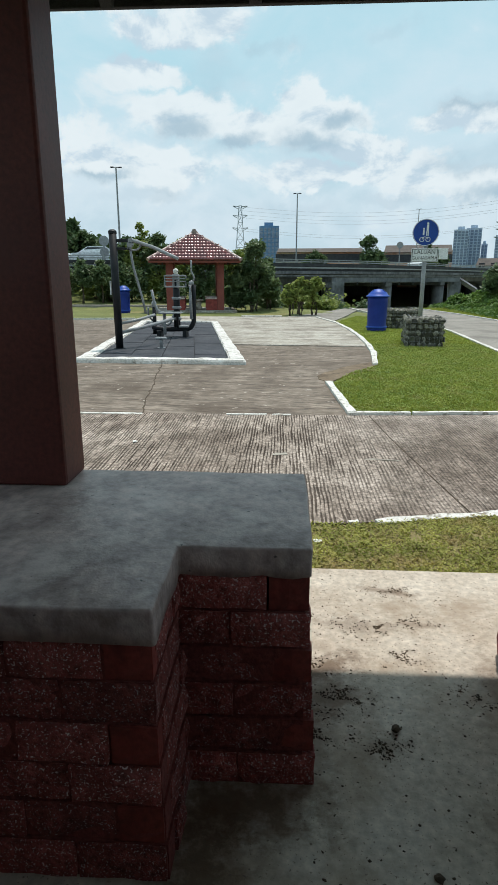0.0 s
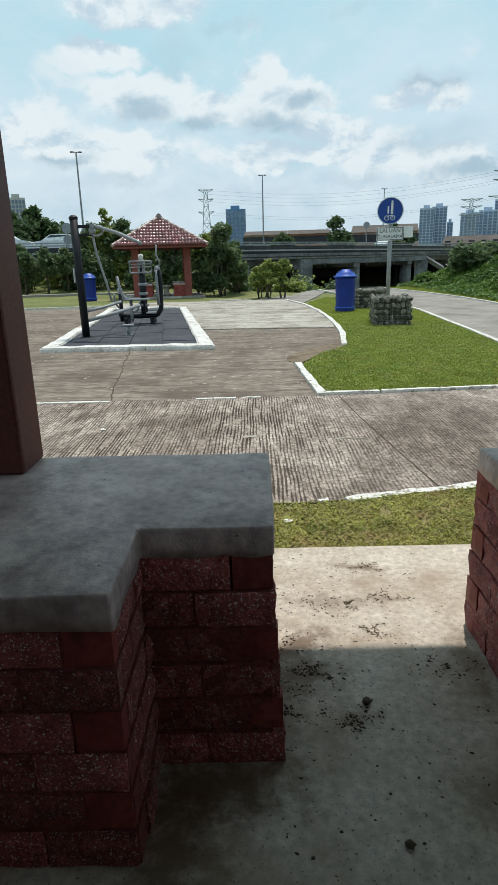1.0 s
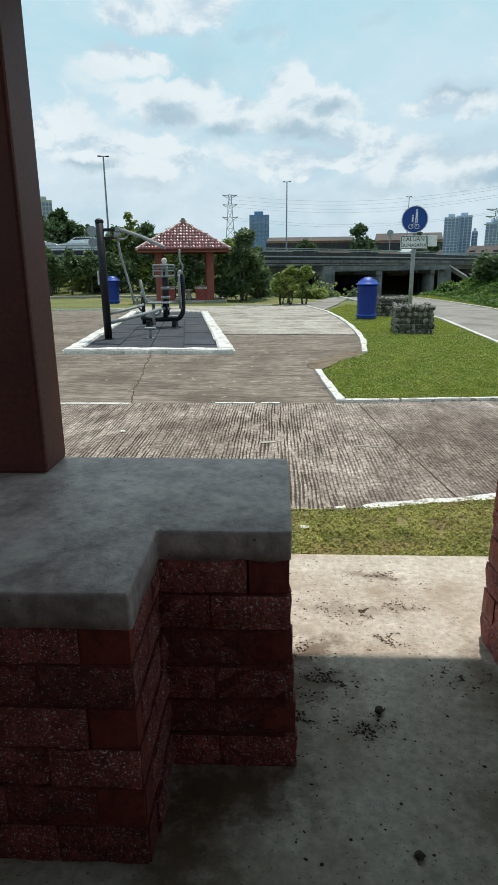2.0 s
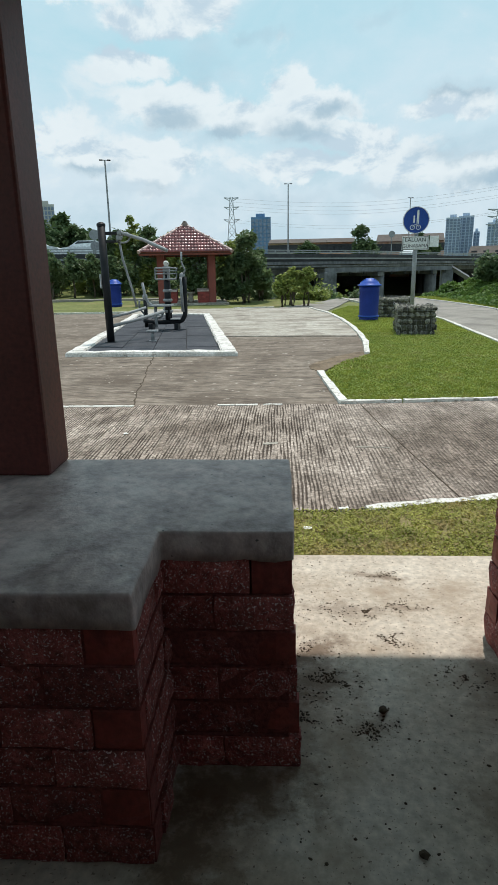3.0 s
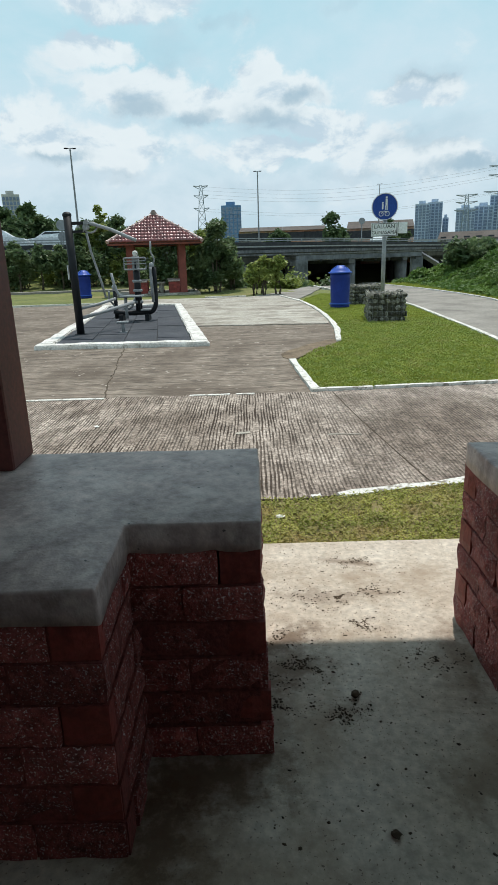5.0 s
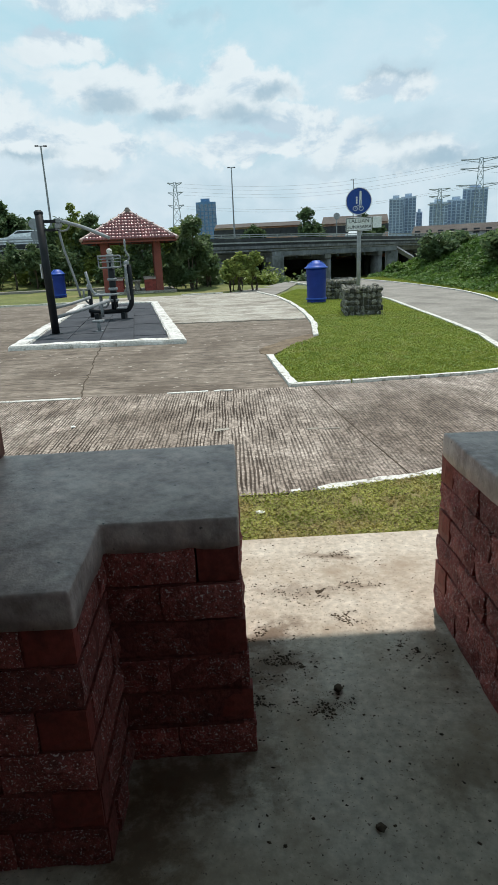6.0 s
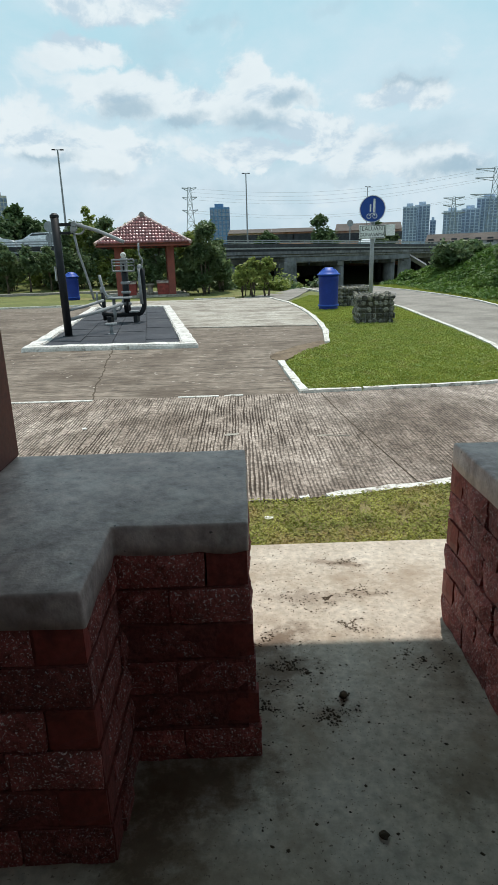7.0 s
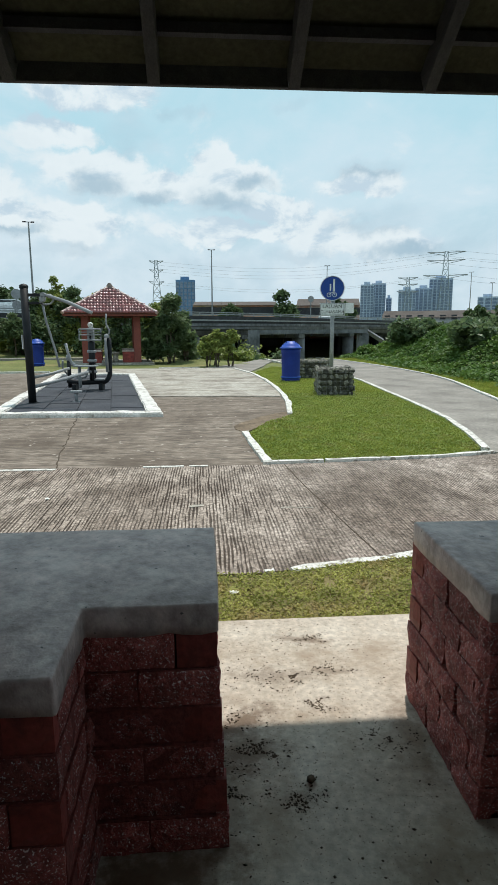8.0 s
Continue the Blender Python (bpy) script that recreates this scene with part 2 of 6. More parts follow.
M["dark_fill"] = material("dark_gap_fill", (0.045, 0.042, 0.03), (0.085, 0.08, 0.055), 6, 0.95, 0.3, 40)
M["kerbpaint"] = material("white_kerb_paint", (0.56, 0.53, 0.48), (0.76, 0.73, 0.69), 5, 0.75, 0.4, 30, stain=(0.23, 0.19, 0.15), stain_scale=6.5, stain_at=(0.54, 0.66))
M["thatch"] = material("dry_turf_thatch", (0.17, 0.14, 0.06), (0.32, 0.27, 0.12), 9, 0.95, 0.8, 60)
M["clover"] = material("clover_leaf", (0.19, 0.215, 0.04), (0.50, 0.49, 0.13), 6.5, 0.6, 0.0, 60, stain=(0.42, 0.30, 0.14), stain_scale=3.6, stain_at=(0.51, 0.68), glow_through=0.3)
M["clover_green"] = material("green_clover_leaf", (0.13, 0.20, 0.028), (0.30, 0.35, 0.07), 3.5, 0.6, 0.0, 60, stain=(0.33, 0.27, 0.10), stain_scale=2.0, stain_at=(0.52, 0.74), glow_through=0.3)
M["timber"] = material("dark_stained_timber", (0.028, 0.03, 0.045), (0.05, 0.05, 0.065), 4, 0.7, 0.3, 30, stretch=(6, 1, 6))
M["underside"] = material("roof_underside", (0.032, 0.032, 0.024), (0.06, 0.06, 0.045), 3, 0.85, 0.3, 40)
M["rooftile"] = material("glazed_red_tile", (0.15, 0.034, 0.034), (0.24, 0.06, 0.057), 4, 0.27, 0.1, 60, vary=0.3, spec=0.7)
M["fascia"] = material("brown_red_fascia", (0.17, 0.045, 0.03), (0.23, 0.06, 0.04), 4, 0.6, 0.1, 40)
M["whitepaint"] = material("worn_white_paint", (0.60, 0.57, 0.51), (0.78, 0.76, 0.71), 6, 0.75, 0.3, 70, stain=(0.25, 0.215, 0.17), stain_scale=12, stain_at=(0.52, 0.60))
M["plaza"] = material("old_concrete", (0.115, 0.087, 0.066), (0.275, 0.225, 0.178), 3.2, 0.92, 1.0, 13, stain=(0.10, 0.074, 0.054), stain_scale=0.8, stain_at=(0.46, 0.68), stretch=(0.6, 2.0, 1), mottle=1.9, speck=(0.40, 0.345, 0.29), speck_scale=9, speck_at=0.68)
M["newslab"] = material("pale_concrete", (0.30, 0.265, 0.215), (0.49, 0.455, 0.395), 1.6, 0.9, 0.5, 22, stain=(0.17, 0.138, 0.108), stain_scale=1.1, stain_at=(0.48, 0.66), stretch=(0.4, 2.4, 1), mottle=1.9)
M["path"] = material("path_concrete", (0.205, 0.185, 0.162), (0.32, 0.292, 0.255), 1.2, 0.9, 0.5, 30, stain=(0.15, 0.135, 0.115), stain_scale=0.8, stain_at=(0.5, 0.75))
M["rubber"] = material("dark_rubber", (0.036, 0.038, 0.046), (0.060, 0.063, 0.073), 2.0, 0.85, 0.5, 160, stain=(0.085, 0.085, 0.09), stain_scale=1.4, vary=0.12)
M["soil"] = material("dry_soil", (0.11, 0.078, 0.05), (0.235, 0.175, 0.118), 5, 0.95, 0.6, 25)
M["turf"] = material("turf", (0.13, 0.20, 0.03), (0.26, 0.31, 0.06), 7, 0.95, 0.8, 90, stain=(0.28, 0.23, 0.09), stain_scale=2.2, stain_at=(0.52, 0.74))
M["blade"] = material("grass_blade", (0.20, 0.245, 0.032), (0.41, 0.43, 0.09), 3.0, 0.65, 0.0, 40, stain=(0.37, 0.30, 0.11), stain_scale=3.2, stain_at=(0.53, 0.76), glow_through=0.35)
M["field"] = material("rough_grass", (0.10, 0.12, 0.032), (0.185, 0.19, 0.06), 0.7, 0.95, 0.8, 9, stain=(0.28, 0.23, 0.10), stain_scale=0.3)
M["bankleaf"] = material("creeper_leaf", (0.05, 0.11, 0.022), (0.15, 0.24, 0.05), 0.8, 0.6, 0.0, 20, glow_through=0.35)
M["leaf"] = material("tree_leaf", (0.080, 0.128, 0.058), (0.185, 0.245, 0.112), 1.8, 0.45, 0.0, 20, glow_through=0.42)
M["leaf_pale"] = material("pale_tree_leaf", (0.17, 0.23, 0.05), (0.33, 0.37, 0.11), 1.8, 0.45, 0.0, 20, glow_through=0.42)
M["leaf_far"] = material("far_leaf", (0.055, 0.095, 0.04), (0.11, 0.165, 0.06), 0.5, 0.7, 0.0, 5, glow_through=0.3)
M["bark"] = material("bark", (0.07, 0.055, 0.04), (0.14, 0.11, 0.08), 8, 0.9, 0.6, 60, stretch=(1, 1, 0.3))
M["steel_black"] = material("black_powder_coat", (0.008, 0.009, 0.011), (0.015, 0.016, 0.019), 6, 0.55, 0.05, 80, spec=0.22)
M["steel_grey"] = material("grey_powder_coat", (0.20, 0.205, 0.21), (0.30, 0.305, 0.31), 6, 0.42, 0.05, 80, spec=0.4)
M["galv"] = material("galvanised_steel", (0.25, 0.26, 0.27), (0.36, 0.37, 0.38), 6, 0.5, 0.05, 50, metal=0.6)
M["blue"] = material("blue_plastic", (0.004, 0.018, 0.155), (0.007, 0.028, 0.21), 3, 0.5, 0.05, 60, spec=0.25)
M["blue_pale"] = material("scuffed_blue_plastic", (0.02, 0.065, 0.36), (0.035, 0.10, 0.44), 5, 0.45, 0.05, 60, spec=0.3)
M["signblue"] = material("sign_blue", (0.008, 0.045, 0.24), (0.012, 0.06, 0.29), 3, 0.4, 0.0, 60)
M["signwhite"] = material("sign_white", (0.60, 0.62, 0.62), (0.72, 0.73, 0.73), 3, 0.45, 0.0, 60)
M["signblack"] = material("sign_black", (0.02, 0.02, 0.02), (0.03, 0.03, 0.03), 3, 0.5, 0.0, 60)
M["stone"] = material("gabion_stone", (0.06, 0.056, 0.045), (0.26, 0.245, 0.20), 14, 0.9, 0.8, 40, vary=0.7, mottle=1.6, stain=(0.10, 0.11, 0.045), stain_scale=4)
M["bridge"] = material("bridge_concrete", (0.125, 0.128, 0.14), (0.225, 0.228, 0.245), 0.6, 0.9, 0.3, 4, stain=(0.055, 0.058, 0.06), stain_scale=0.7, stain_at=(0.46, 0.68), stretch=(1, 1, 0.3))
# tone of the dark deck and parapet, also painted on inner parts as shade
M["bridge_dark"] = material("dark_and_shaded_concrete", (0.03, 0.031, 0.034), (0.065, 0.066, 0.07), 0.6, 0.9, 0.3, 4, stain=(0.11, 0.11, 0.11), stain_scale=0.8, stain_at=(0.6, 0.75))
M["brickhouse"] = material("far_red_wall", (0.58, 0.27, 0.17), (0.70, 0.38, 0.26), 0.3, 0.9, 0.0, 3, stain=(0.62, 0.53, 0.44), stain_scale=0.12, stain_at=(0.5, 0.6))
M["roofgrey"] = material("far_grey_roof", (0.075, 0.06, 0.052), (0.12, 0.10, 0.088), 0.3, 0.9, 0.0, 3)
M["palewall"] = material("far_pale_wall", (0.40, 0.40, 0.39), (0.52, 0.52, 0.50), 0.2, 0.9, 0.0, 3)
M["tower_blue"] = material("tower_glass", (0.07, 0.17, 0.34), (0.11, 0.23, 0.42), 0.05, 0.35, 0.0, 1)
# distance haze is mixed into the tower wall and window blues
M["tower_grey"] = material("hazy_tower_wall", (0.40, 0.48, 0.62), (0.50, 0.58, 0.71), 0.05, 0.9, 0.0, 1)
M["tower_win"] = material("hazy_tower_window", (0.15, 0.20, 0.31), (0.20, 0.26, 0.38), 0.05, 0.4, 0.0, 1)
M["window"] = material("dark_window", (0.03, 0.035, 0.04), (0.05, 0.055, 0.06), 1, 0.2, 0.0, 3)
M["carwhite"] = material("white_car_paint", (0.62, 0.64, 0.66), (0.72, 0.74, 0.75), 1, 0.25, 0.0, 9, spec=0.6)
M["tyre"] = material("tyre_rubber", (0.015, 0.015, 0.015), (0.03, 0.03, 0.03), 5, 0.8, 0.0, 20)
M["litter"] = material("pale_paper", (0.70, 0.68, 0.62), (0.82, 0.8, 0.75), 20, 0.8, 0.0, 50)
M["debris"] = material("dark_leaf_litter", (0.045, 0.032, 0.022), (0.10, 0.072, 0.045), 20, 0.9, 0.0, 50)
# far pylon steel, with haze put into its grey-blue
M["haze_pylon"] = material("hazy_pylon_steel", (0.20, 0.24, 0.27), (0.27, 0.31, 0.34), 0.3, 0.8, 0.0, 3)


def grooved_road():
    """Concrete raked across the lane: long ribs that fan out a little, dark in the grooves."""
    m = bpy.data.materials.new("raked_concrete")
    m.use_nodes = True
    nt = m.node_tree
    N, L = nt.nodes, nt.links
    b = N["Principled BSDF"]
    b.inputs["Roughness"].default_value, b.inputs["Specular IOR Level"].default_value = 0.9, 0.2
    pos = N.new("ShaderNodeNewGeometry").outputs["Position"]

    def stretched(sx, sy, s, detail, dist=0.0, turn=0.0):
        mp = N.new("ShaderNodeMapping")
        mp.inputs["Rotation"].default_value = (0, 0, radians(turn))
        mp.inputs["Scale"].default_value = (sx, sy, 1)
        L.new(pos, mp.inputs[0])
        n = N.new("ShaderNodeTexNoise")
        n.inputs["Scale"].default_value, n.inputs["Detail"].default_value = s, detail
        n.inputs["Distortion"].default_value = dist
        L.new(mp.outputs[0], n.inputs["Vector"])
        return n.outputs[0]

    def ramp(v, lo, hi):
        r = N.new("ShaderNodeMapRange")
        r.inputs[1].default_value, r.inputs[2].default_value = lo, hi
        L.new(v, r.inputs[0])
        return r.outputs[0]

    def mix(a, c, f, kind="MIX"):
        x = N.new("ShaderNodeMix")
        x.data_type, x.blend_type = "RGBA", kind
        for i, v in ((0, f), (6, a), (7, c)):
            if hasattr(v, "links"):
                L.new(v, x.inputs[i])
            else:
                x.inputs[i].default_value = (*v, 1) if isinstance(v, tuple) else v
        return x.outputs[2]

    def calc(op, a, c, d=None):
        m_ = N.new("ShaderNodeMath")
        m_.operation = op
        for i, v in enumerate((a, c) if d is None else (a, c, d)):
            if hasattr(v, "links"):
                L.new(v, m_.inputs[i])
            else:
                m_.inputs[i].default_value = v
        return m_.outputs[0]

    xyz = N.new("ShaderNodeSeparateXYZ")
    L.new(pos, xyz.inputs[0])
    # rake marks about 3 cm apart that wander a little, cut to uneven depth
    drift = calc("MULTIPLY_ADD", stretched(1, 0.3, 5, 3), 0.045, xyz.outputs[0])
    rake = calc("SINE", calc("MULTIPLY", drift, 235.0), 0.0)
    depth = calc("MULTIPLY_ADD", stretched(1, 0.10, 30, 3), 2.6, calc("MULTIPLY_ADD", rake, 0.5, -1.3))
    ribs = ramp(depth, -0.48, -0.10)
    grit, speck = stretched(1, 0.6, 75, 4), stretched(1, 0.8, 34, 5)
    broad, blotch = stretched(1, 0.8, 0.8, 5), stretched(1, 0.7, 4.5, 6)
    base = mix((0.20, 0.160, 0.130), (0.345, 0.292, 0.248), ramp(broad, 0.36, 0.64))
    base = mix(base, mix((0.52, 0.50, 0.48), (1.5, 1.5, 1.5), ramp(speck, 0.30, 0.70)), 1.0, "MULTIPLY")
    base = mix(base, mix((0.72, 0.70, 0.68), (1.25, 1.25, 1.25), ramp(blotch, 0.35, 0.65)), 1.0, "MULTIPLY")
    base = mix(base, mix((0.70, 0.70, 0.70), (1.3, 1.3, 1.3), ramp(grit, 0.34, 0.66)), 1.0, "MULTIPLY")
    base = mix(base, mix((1.0, 1.0, 1.0), (0.92, 0.92, 0.93), ramp(xyz.outputs[0], 1.2, 2.6)), 1.0, "MULTIPLY")
    cut = mix((0, 0, 0), (1, 1, 1), ribs)
    # the east end is worn smoother by wheels
    wear = calc("MULTIPLY_ADD", ramp(xyz.outputs[0], 1.3, 3.2), -0.42, calc("MULTIPLY_ADD", ramp(stretched(1, 0.6, 0.9, 5), 0.36, 0.60), 0.6, 0.50))
    lines = mix((1, 1, 1), mix((0.20, 0.168, 0.145), (1.10, 1.10, 1.10), cut), ramp(wear, 0.0, 1.0))
    col = mix(base, lines, 1.0, "MULTIPLY")
    L.new(col, b.inputs["Base Color"])
    bp = N.new("ShaderNodeBump")
    bp.inputs["Strength"].default_value, bp.inputs["Distance"].default_value = 0.7, 0.02
    L.new(cut, bp.inputs["Height"])
    L.new(bp.outputs[0], b.inputs["Normal"])
    return m


M["road"] = grooved_road()


# ---- mesh helpers ----
def part(name, bm, mat, parent=None, label="", smooth=False):
    me = bpy.data.meshes.new(name)
    if smooth:
        for f in bm.faces:
            f.smooth = True
    bm.to_mesh(me)
    bm.free()
    me.materials.append(mat)
    ob = new(name, me)
    if parent is not None:
        ob.parent = parent
    if label:
        ob["label"] = label
    return ob


def raw(name, verts, faces, mat, parent=None):
    me = bpy.data.meshes.new(name)
    me.from_pydata(verts, [], faces)
    me.update()
    me.materials.append(mat)
    ob = new(name, me)
    if parent is not None:
        ob.parent = parent
    return ob


def thing(name, label, category, at=(0, 0, 0), turn=0.0, group="", kind=""):
    ob = new(name)
    ob.matrix_basis = pose(*at, 0, 0, turn)
    return tagged(ob, label, category, group, kind)


def box(x0, x1, y0, y1, z0, z1, bevel=0.0, bm=None, m=None, seg=2):
    out = bm or bmesh.new()
    t = bmesh.new()
    bmesh.ops.create_cube(t, size=1.0)
    for v in t.verts:
        v.co = Vector(((x0 + x1) / 2 + v.co.x * (x1 - x0), (y0 + y1) / 2 + v.co.y * (y1 - y0), (z0 + z1) / 2 + v.co.z * (z1 - z0)))
    if bevel:
        bmesh.ops.bevel(t, geom=list(t.edges), offset=bevel, segments=seg, affect="EDGES", profile=0.5)
    if m is not None:
        bmesh.ops.transform(t, matrix=m, verts=list(t.verts))
    merge(out, t)
    return out


def merge(out, t):
    me = bpy.data.meshes.new("tmp")
    t.to_mesh(me)
    t.free()
    out.from_mesh(me)
    bpy.data.meshes.remove(me)


def rod(pts, r, seg=10, bm=None, caps=True, radii=None):
    """A round bar along a line of points."""
    out = bm or bmesh.new()
    pts = [Vector(p) for p in pts]
    rings = []
    for i, p in enumerate(pts):
        d = (pts[min(i + 1, len(pts) - 1)] - pts[max(i - 1, 0)]).normalized()
        q = d.to_track_quat("Z", "Y")
        rr = radii[i] if radii else r
        rings.append([out.verts.new(p + q @ Vector((math.cos(a) * rr, math.sin(a) * rr, 0))) for a in (2 * math.pi * k / seg for k in range(seg))])
    for a, b in zip(rings, rings[1:]):
        for k in range(seg):
            out.faces.new((a[k], a[(k + 1) % seg], b[(k + 1) % seg], b[k]))
    if caps:
        out.faces.new(list(reversed(rings[0])))
        out.faces.new(rings[-1])
    return out


def bend(pts, r, n=5):
    """Rounds the corners of a line of points."""
    pts = [Vector(p) for p in pts]
    out = [pts[0]]
    for a, b, c in zip(pts, pts[1:], pts[2:]):
        u, v = (a - b), (c - b)
        k = min(r, u.length * 0.45, v.length * 0.45)
        p, q = b + u.normalized() * k, b + v.normalized() * k
        for i in range(n + 1):
            t = i / n
            out.append(p * (1 - t) ** 2 + b * 2 * t * (1 - t) + q * t * t)
    return out + [pts[-1]]


def lathe(profile, seg=28, bm=None, at=(0, 0)):
    out = bm or bmesh.new()
    rings = []
    for r, z in profile:
        if r < 1e-5:
            rings.append([out.verts.new((at[0], at[1], z))])
        else:
            rings.append([out.verts.new((at[0] + r * math.cos(2 * math.pi * k / seg), at[1] + r * math.sin(2 * math.pi * k / seg), z)) for k in range(seg)])
    for a, b in zip(rings, rings[1:]):
        for k in range(seg):
            k2 = (k + 1) % seg
            if len(a) == 1 and len(b) > 1:
                out.faces.new((a[0], b[k2], b[k]))
            elif len(b) == 1 and len(a) > 1:
                out.faces.new((a[k], a[k2], b[0]))
            elif len(a) > 1:
                out.faces.new((a[k], a[k2], b[k2], b[k]))
    bmesh.ops.recalc_face_normals(out, faces=list(out.faces))
    return out


def prism(outline, z0, z1, bm=None):
    """A flat slab with a drawn outline (counter-clockwise)."""
    out = bm or bmesh.new()
    lo = [out.verts.new((x, y, z0)) for x, y in outline]
    hi = [out.verts.new((x, y, z1)) for x, y in outline]
    n = len(outline)
    out.faces.new(hi)
    out.faces.new(list(reversed(lo)))
    for i in range(n):
        out.faces.new((lo[i], lo[(i + 1) % n], hi[(i + 1) % n], hi[i]))
    bmesh.ops.recalc_face_normals(out, faces=list(out.faces))
    return out


def strip(line, width, z0, z1, bm=None, wobble=0.0, rnd=None):
    """A kerb or painted edge of one width along a line of (x, y) points, widening to its left."""
    pts = [Vector((x, y, 0)) for x, y in line]
    left, right = [], []
    for i, p in enumerate(pts):
        d = (pts[min(i + 1, len(pts) - 1)] - pts[max(i - 1, 0)]).normalized()
        nrm = Vector((-d.y, d.x, 0))
        w = width + (rnd.uniform(-wobble, wobble) if rnd else 0)
        o = rnd.uniform(-wobble, wobble) * 0.6 if rnd else 0
        left.append(p + nrm * w)
        right.append(p + nrm * o)
    out = bm or bmesh.new()
    rows = []
    for a, b in zip(right, left):
        rows.append([out.verts.new((a.x, a.y, z0)), out.verts.new((a.x, a.y, z1)), out.verts.new((b.x, b.y, z1)), out.verts.new((b.x, b.y, z0))])
    for a, b in zip(rows, rows[1:]):
        for k in range(4):
            out.faces.new((a[k], b[k], b[(k + 1) % 4], a[(k + 1) % 4]))
    out.faces.new(rows[0])
    out.faces.new(list(reversed(rows[-1])))
    bmesh.ops.recalc_face_normals(out, faces=list(out.faces))
    return out


def dense(line, step):
    out = []
    for (x0, y0), (x1, y1) in zip(line, line[1:]):
        n = max(1, int(math.hypot(x1 - x0, y1 - y0) / step))
        out += [(x0 + (x1 - x0) * i / n, y0 + (y1 - y0) * i / n) for i in range(n)]
    return out + [line[-1]]


def inside(x, y, poly):
    hit = False
    for (x0, y0), (x1, y1) in zip(poly, poly[1:] + poly[:1]):
        if (y0 > y) != (y1 > y) and x < x0 + (y - y0) / (y1 - y0) * (x1 - x0):
            hit = not hit
    return hit


def smooth01(a, b, v):
    t = max(0.0, min(1.0, (v - a) / (b - a)))
    return t * t * (3 - 2 * t)


# ---- ground ----
PAVE = -0.05


def ground_z(x, y):
    """Flat park, a dip under the flyover, and a planted bank along the path."""
    z = -0.075
    toe = 9.25
    bank = smooth01(toe, toe + 3.8, x) * 1.35 * smooth01(10, 16, y)
    z += bank * (1 - smooth01(31, 37, y))
    dip = smooth01(29 + 3 * smooth01(5, 9, x), 38, y) * smooth01(-0.5, 3.0, x) * (1 - smooth01(40, 60, x))
    z -= 2.2 * dip * (1 - smooth01(75, 110, y))
    if y > 31 and x < 0:
        z += 0.9 * smooth01(31, 46, y) * smooth01(0, -4, x)
    if y > 20 or x > 9:
        z += 0.12 * (noise.noise(Vector((x * 0.35, y * 0.35, 3))) + 0.5 * noise.noise(Vector((x * 1.1, y * 1.1, 7)))) * (smooth01(20, 30, y) if x < 9 else smooth01(toe, toe + 2, x) * 1.6)
    return z


def build_ground():
    def axis(lo, a, b, hi, fine_step):
        s, v, st = [], b, fine_step
        while v < hi:
            s.append(v)
            st *= 1.3
            v += st
        s.append(hi)
        c, v, st = [], a, fine_step
        while v > lo:
            c.append(v)
            st *= 1.3
            v -= st
        c.append(lo)
        return c[::-1] + list(np.arange(a + fine_step, b, fine_step)) + s

    xs, ys = axis(-3000, -14, 24, 3000, 0.5), axis(-3000, -4, 56, 3000, 0.5)
    verts = [(x, y, ground_z(x, y)) for y in ys for x in xs]
    w = len(xs)
    faces = [(j * w + i, j * w + i + 1, (j + 1) * w + i + 1, (j + 1) * w + i) for j in range(len(ys) - 1) for i in range(w - 1)]
    ob = raw("ground", verts, faces, M["field"])
    for p in ob.data.polygons:
        p.use_smooth = True
    tagged(ob, "rough sunlit grass ground of a public park", "ground", kind="structure")


build_ground()

LAWN_LEFT = [(2.2, 7.0), (2.1, 8.95), (2.45, 9.9), (2.97, 10.7), (3.18, 12.4), (3.27, 14.1), (3.30, 16.2), (3.25, 18.0), (3.12, 20.3), (2.63, 23.1)]
PATH_LEFT = [(4.98, 7.46), (5.28, 8.7), (5.52, 9.9), (5.68, 11.7), (5.80, 13.6), (5.92, 15.5), (6.02, 17.3), (6.0, 20.0), (5.6, 23.0), (5.0, 26.5), (4.6, 30.0)]
PATH_RIGHT = [(6.3, 7.3), (6.85, 9.6), (7.42, 12.1), (7.95, 14.7), (8.4, 17.0), (8.62, 19.0), (8.6, 22.0), (8.3, 25.5), (7.6, 30.0)]


def slab(name, outline, z1, mat, label, category, z0=-0.14):
    ob = part(name, prism(outline, z0, z1), mat)
    return tagged(ob, label, category, kind="structure")


slab("road", [(-24, 3.9), (1.9, 4.03), (2.4, 4.13), (2.95, 4.24), (4.5, 4.62), (7.5, 5.5), (12, 7.0), (12, 9.6), (7.3, 8.2), (6.3, 7.35), (5.0, 7.3), (4.16, 7.11), (2.9, 7.0), (2.2, 6.96), (-24, 6.9)], PAVE, M["road"], "grey raked concrete lane with worn grooves", "road")
slab("pavement", [(-24, 6.905), (2.2, 6.965)] + LAWN_LEFT[1:6] + [(3.2, 13.5), (0.4, 13.75), (-0.3, 21.8), (-24, 20.6)], PAVE - 0.001, M["plaza"], "weathered brown-grey concrete pavement of the exercise area", "pavement")
slab("pavement", [(-0.3, 13.82), (3.2, 13.506)] + LAWN_LEFT[5:] + [(1.4, 23.45), (-0.1, 23.4), (-3.6, 23.6), (-3.6, 21.7), (-2.9, 19.8), (-1.2, 19.6)], PAVE + 0.012, M["newslab"], "paler concrete pavement in front of a shelter", "pavement")
slab("footpath", PATH_LEFT[::-1] + [(5.02, 7.31), (6.28, 7.36)] + PATH_RIGHT[1:], PAVE + 0.004, M["path"], "pale grey concrete footpath curving past a lawn", "path")
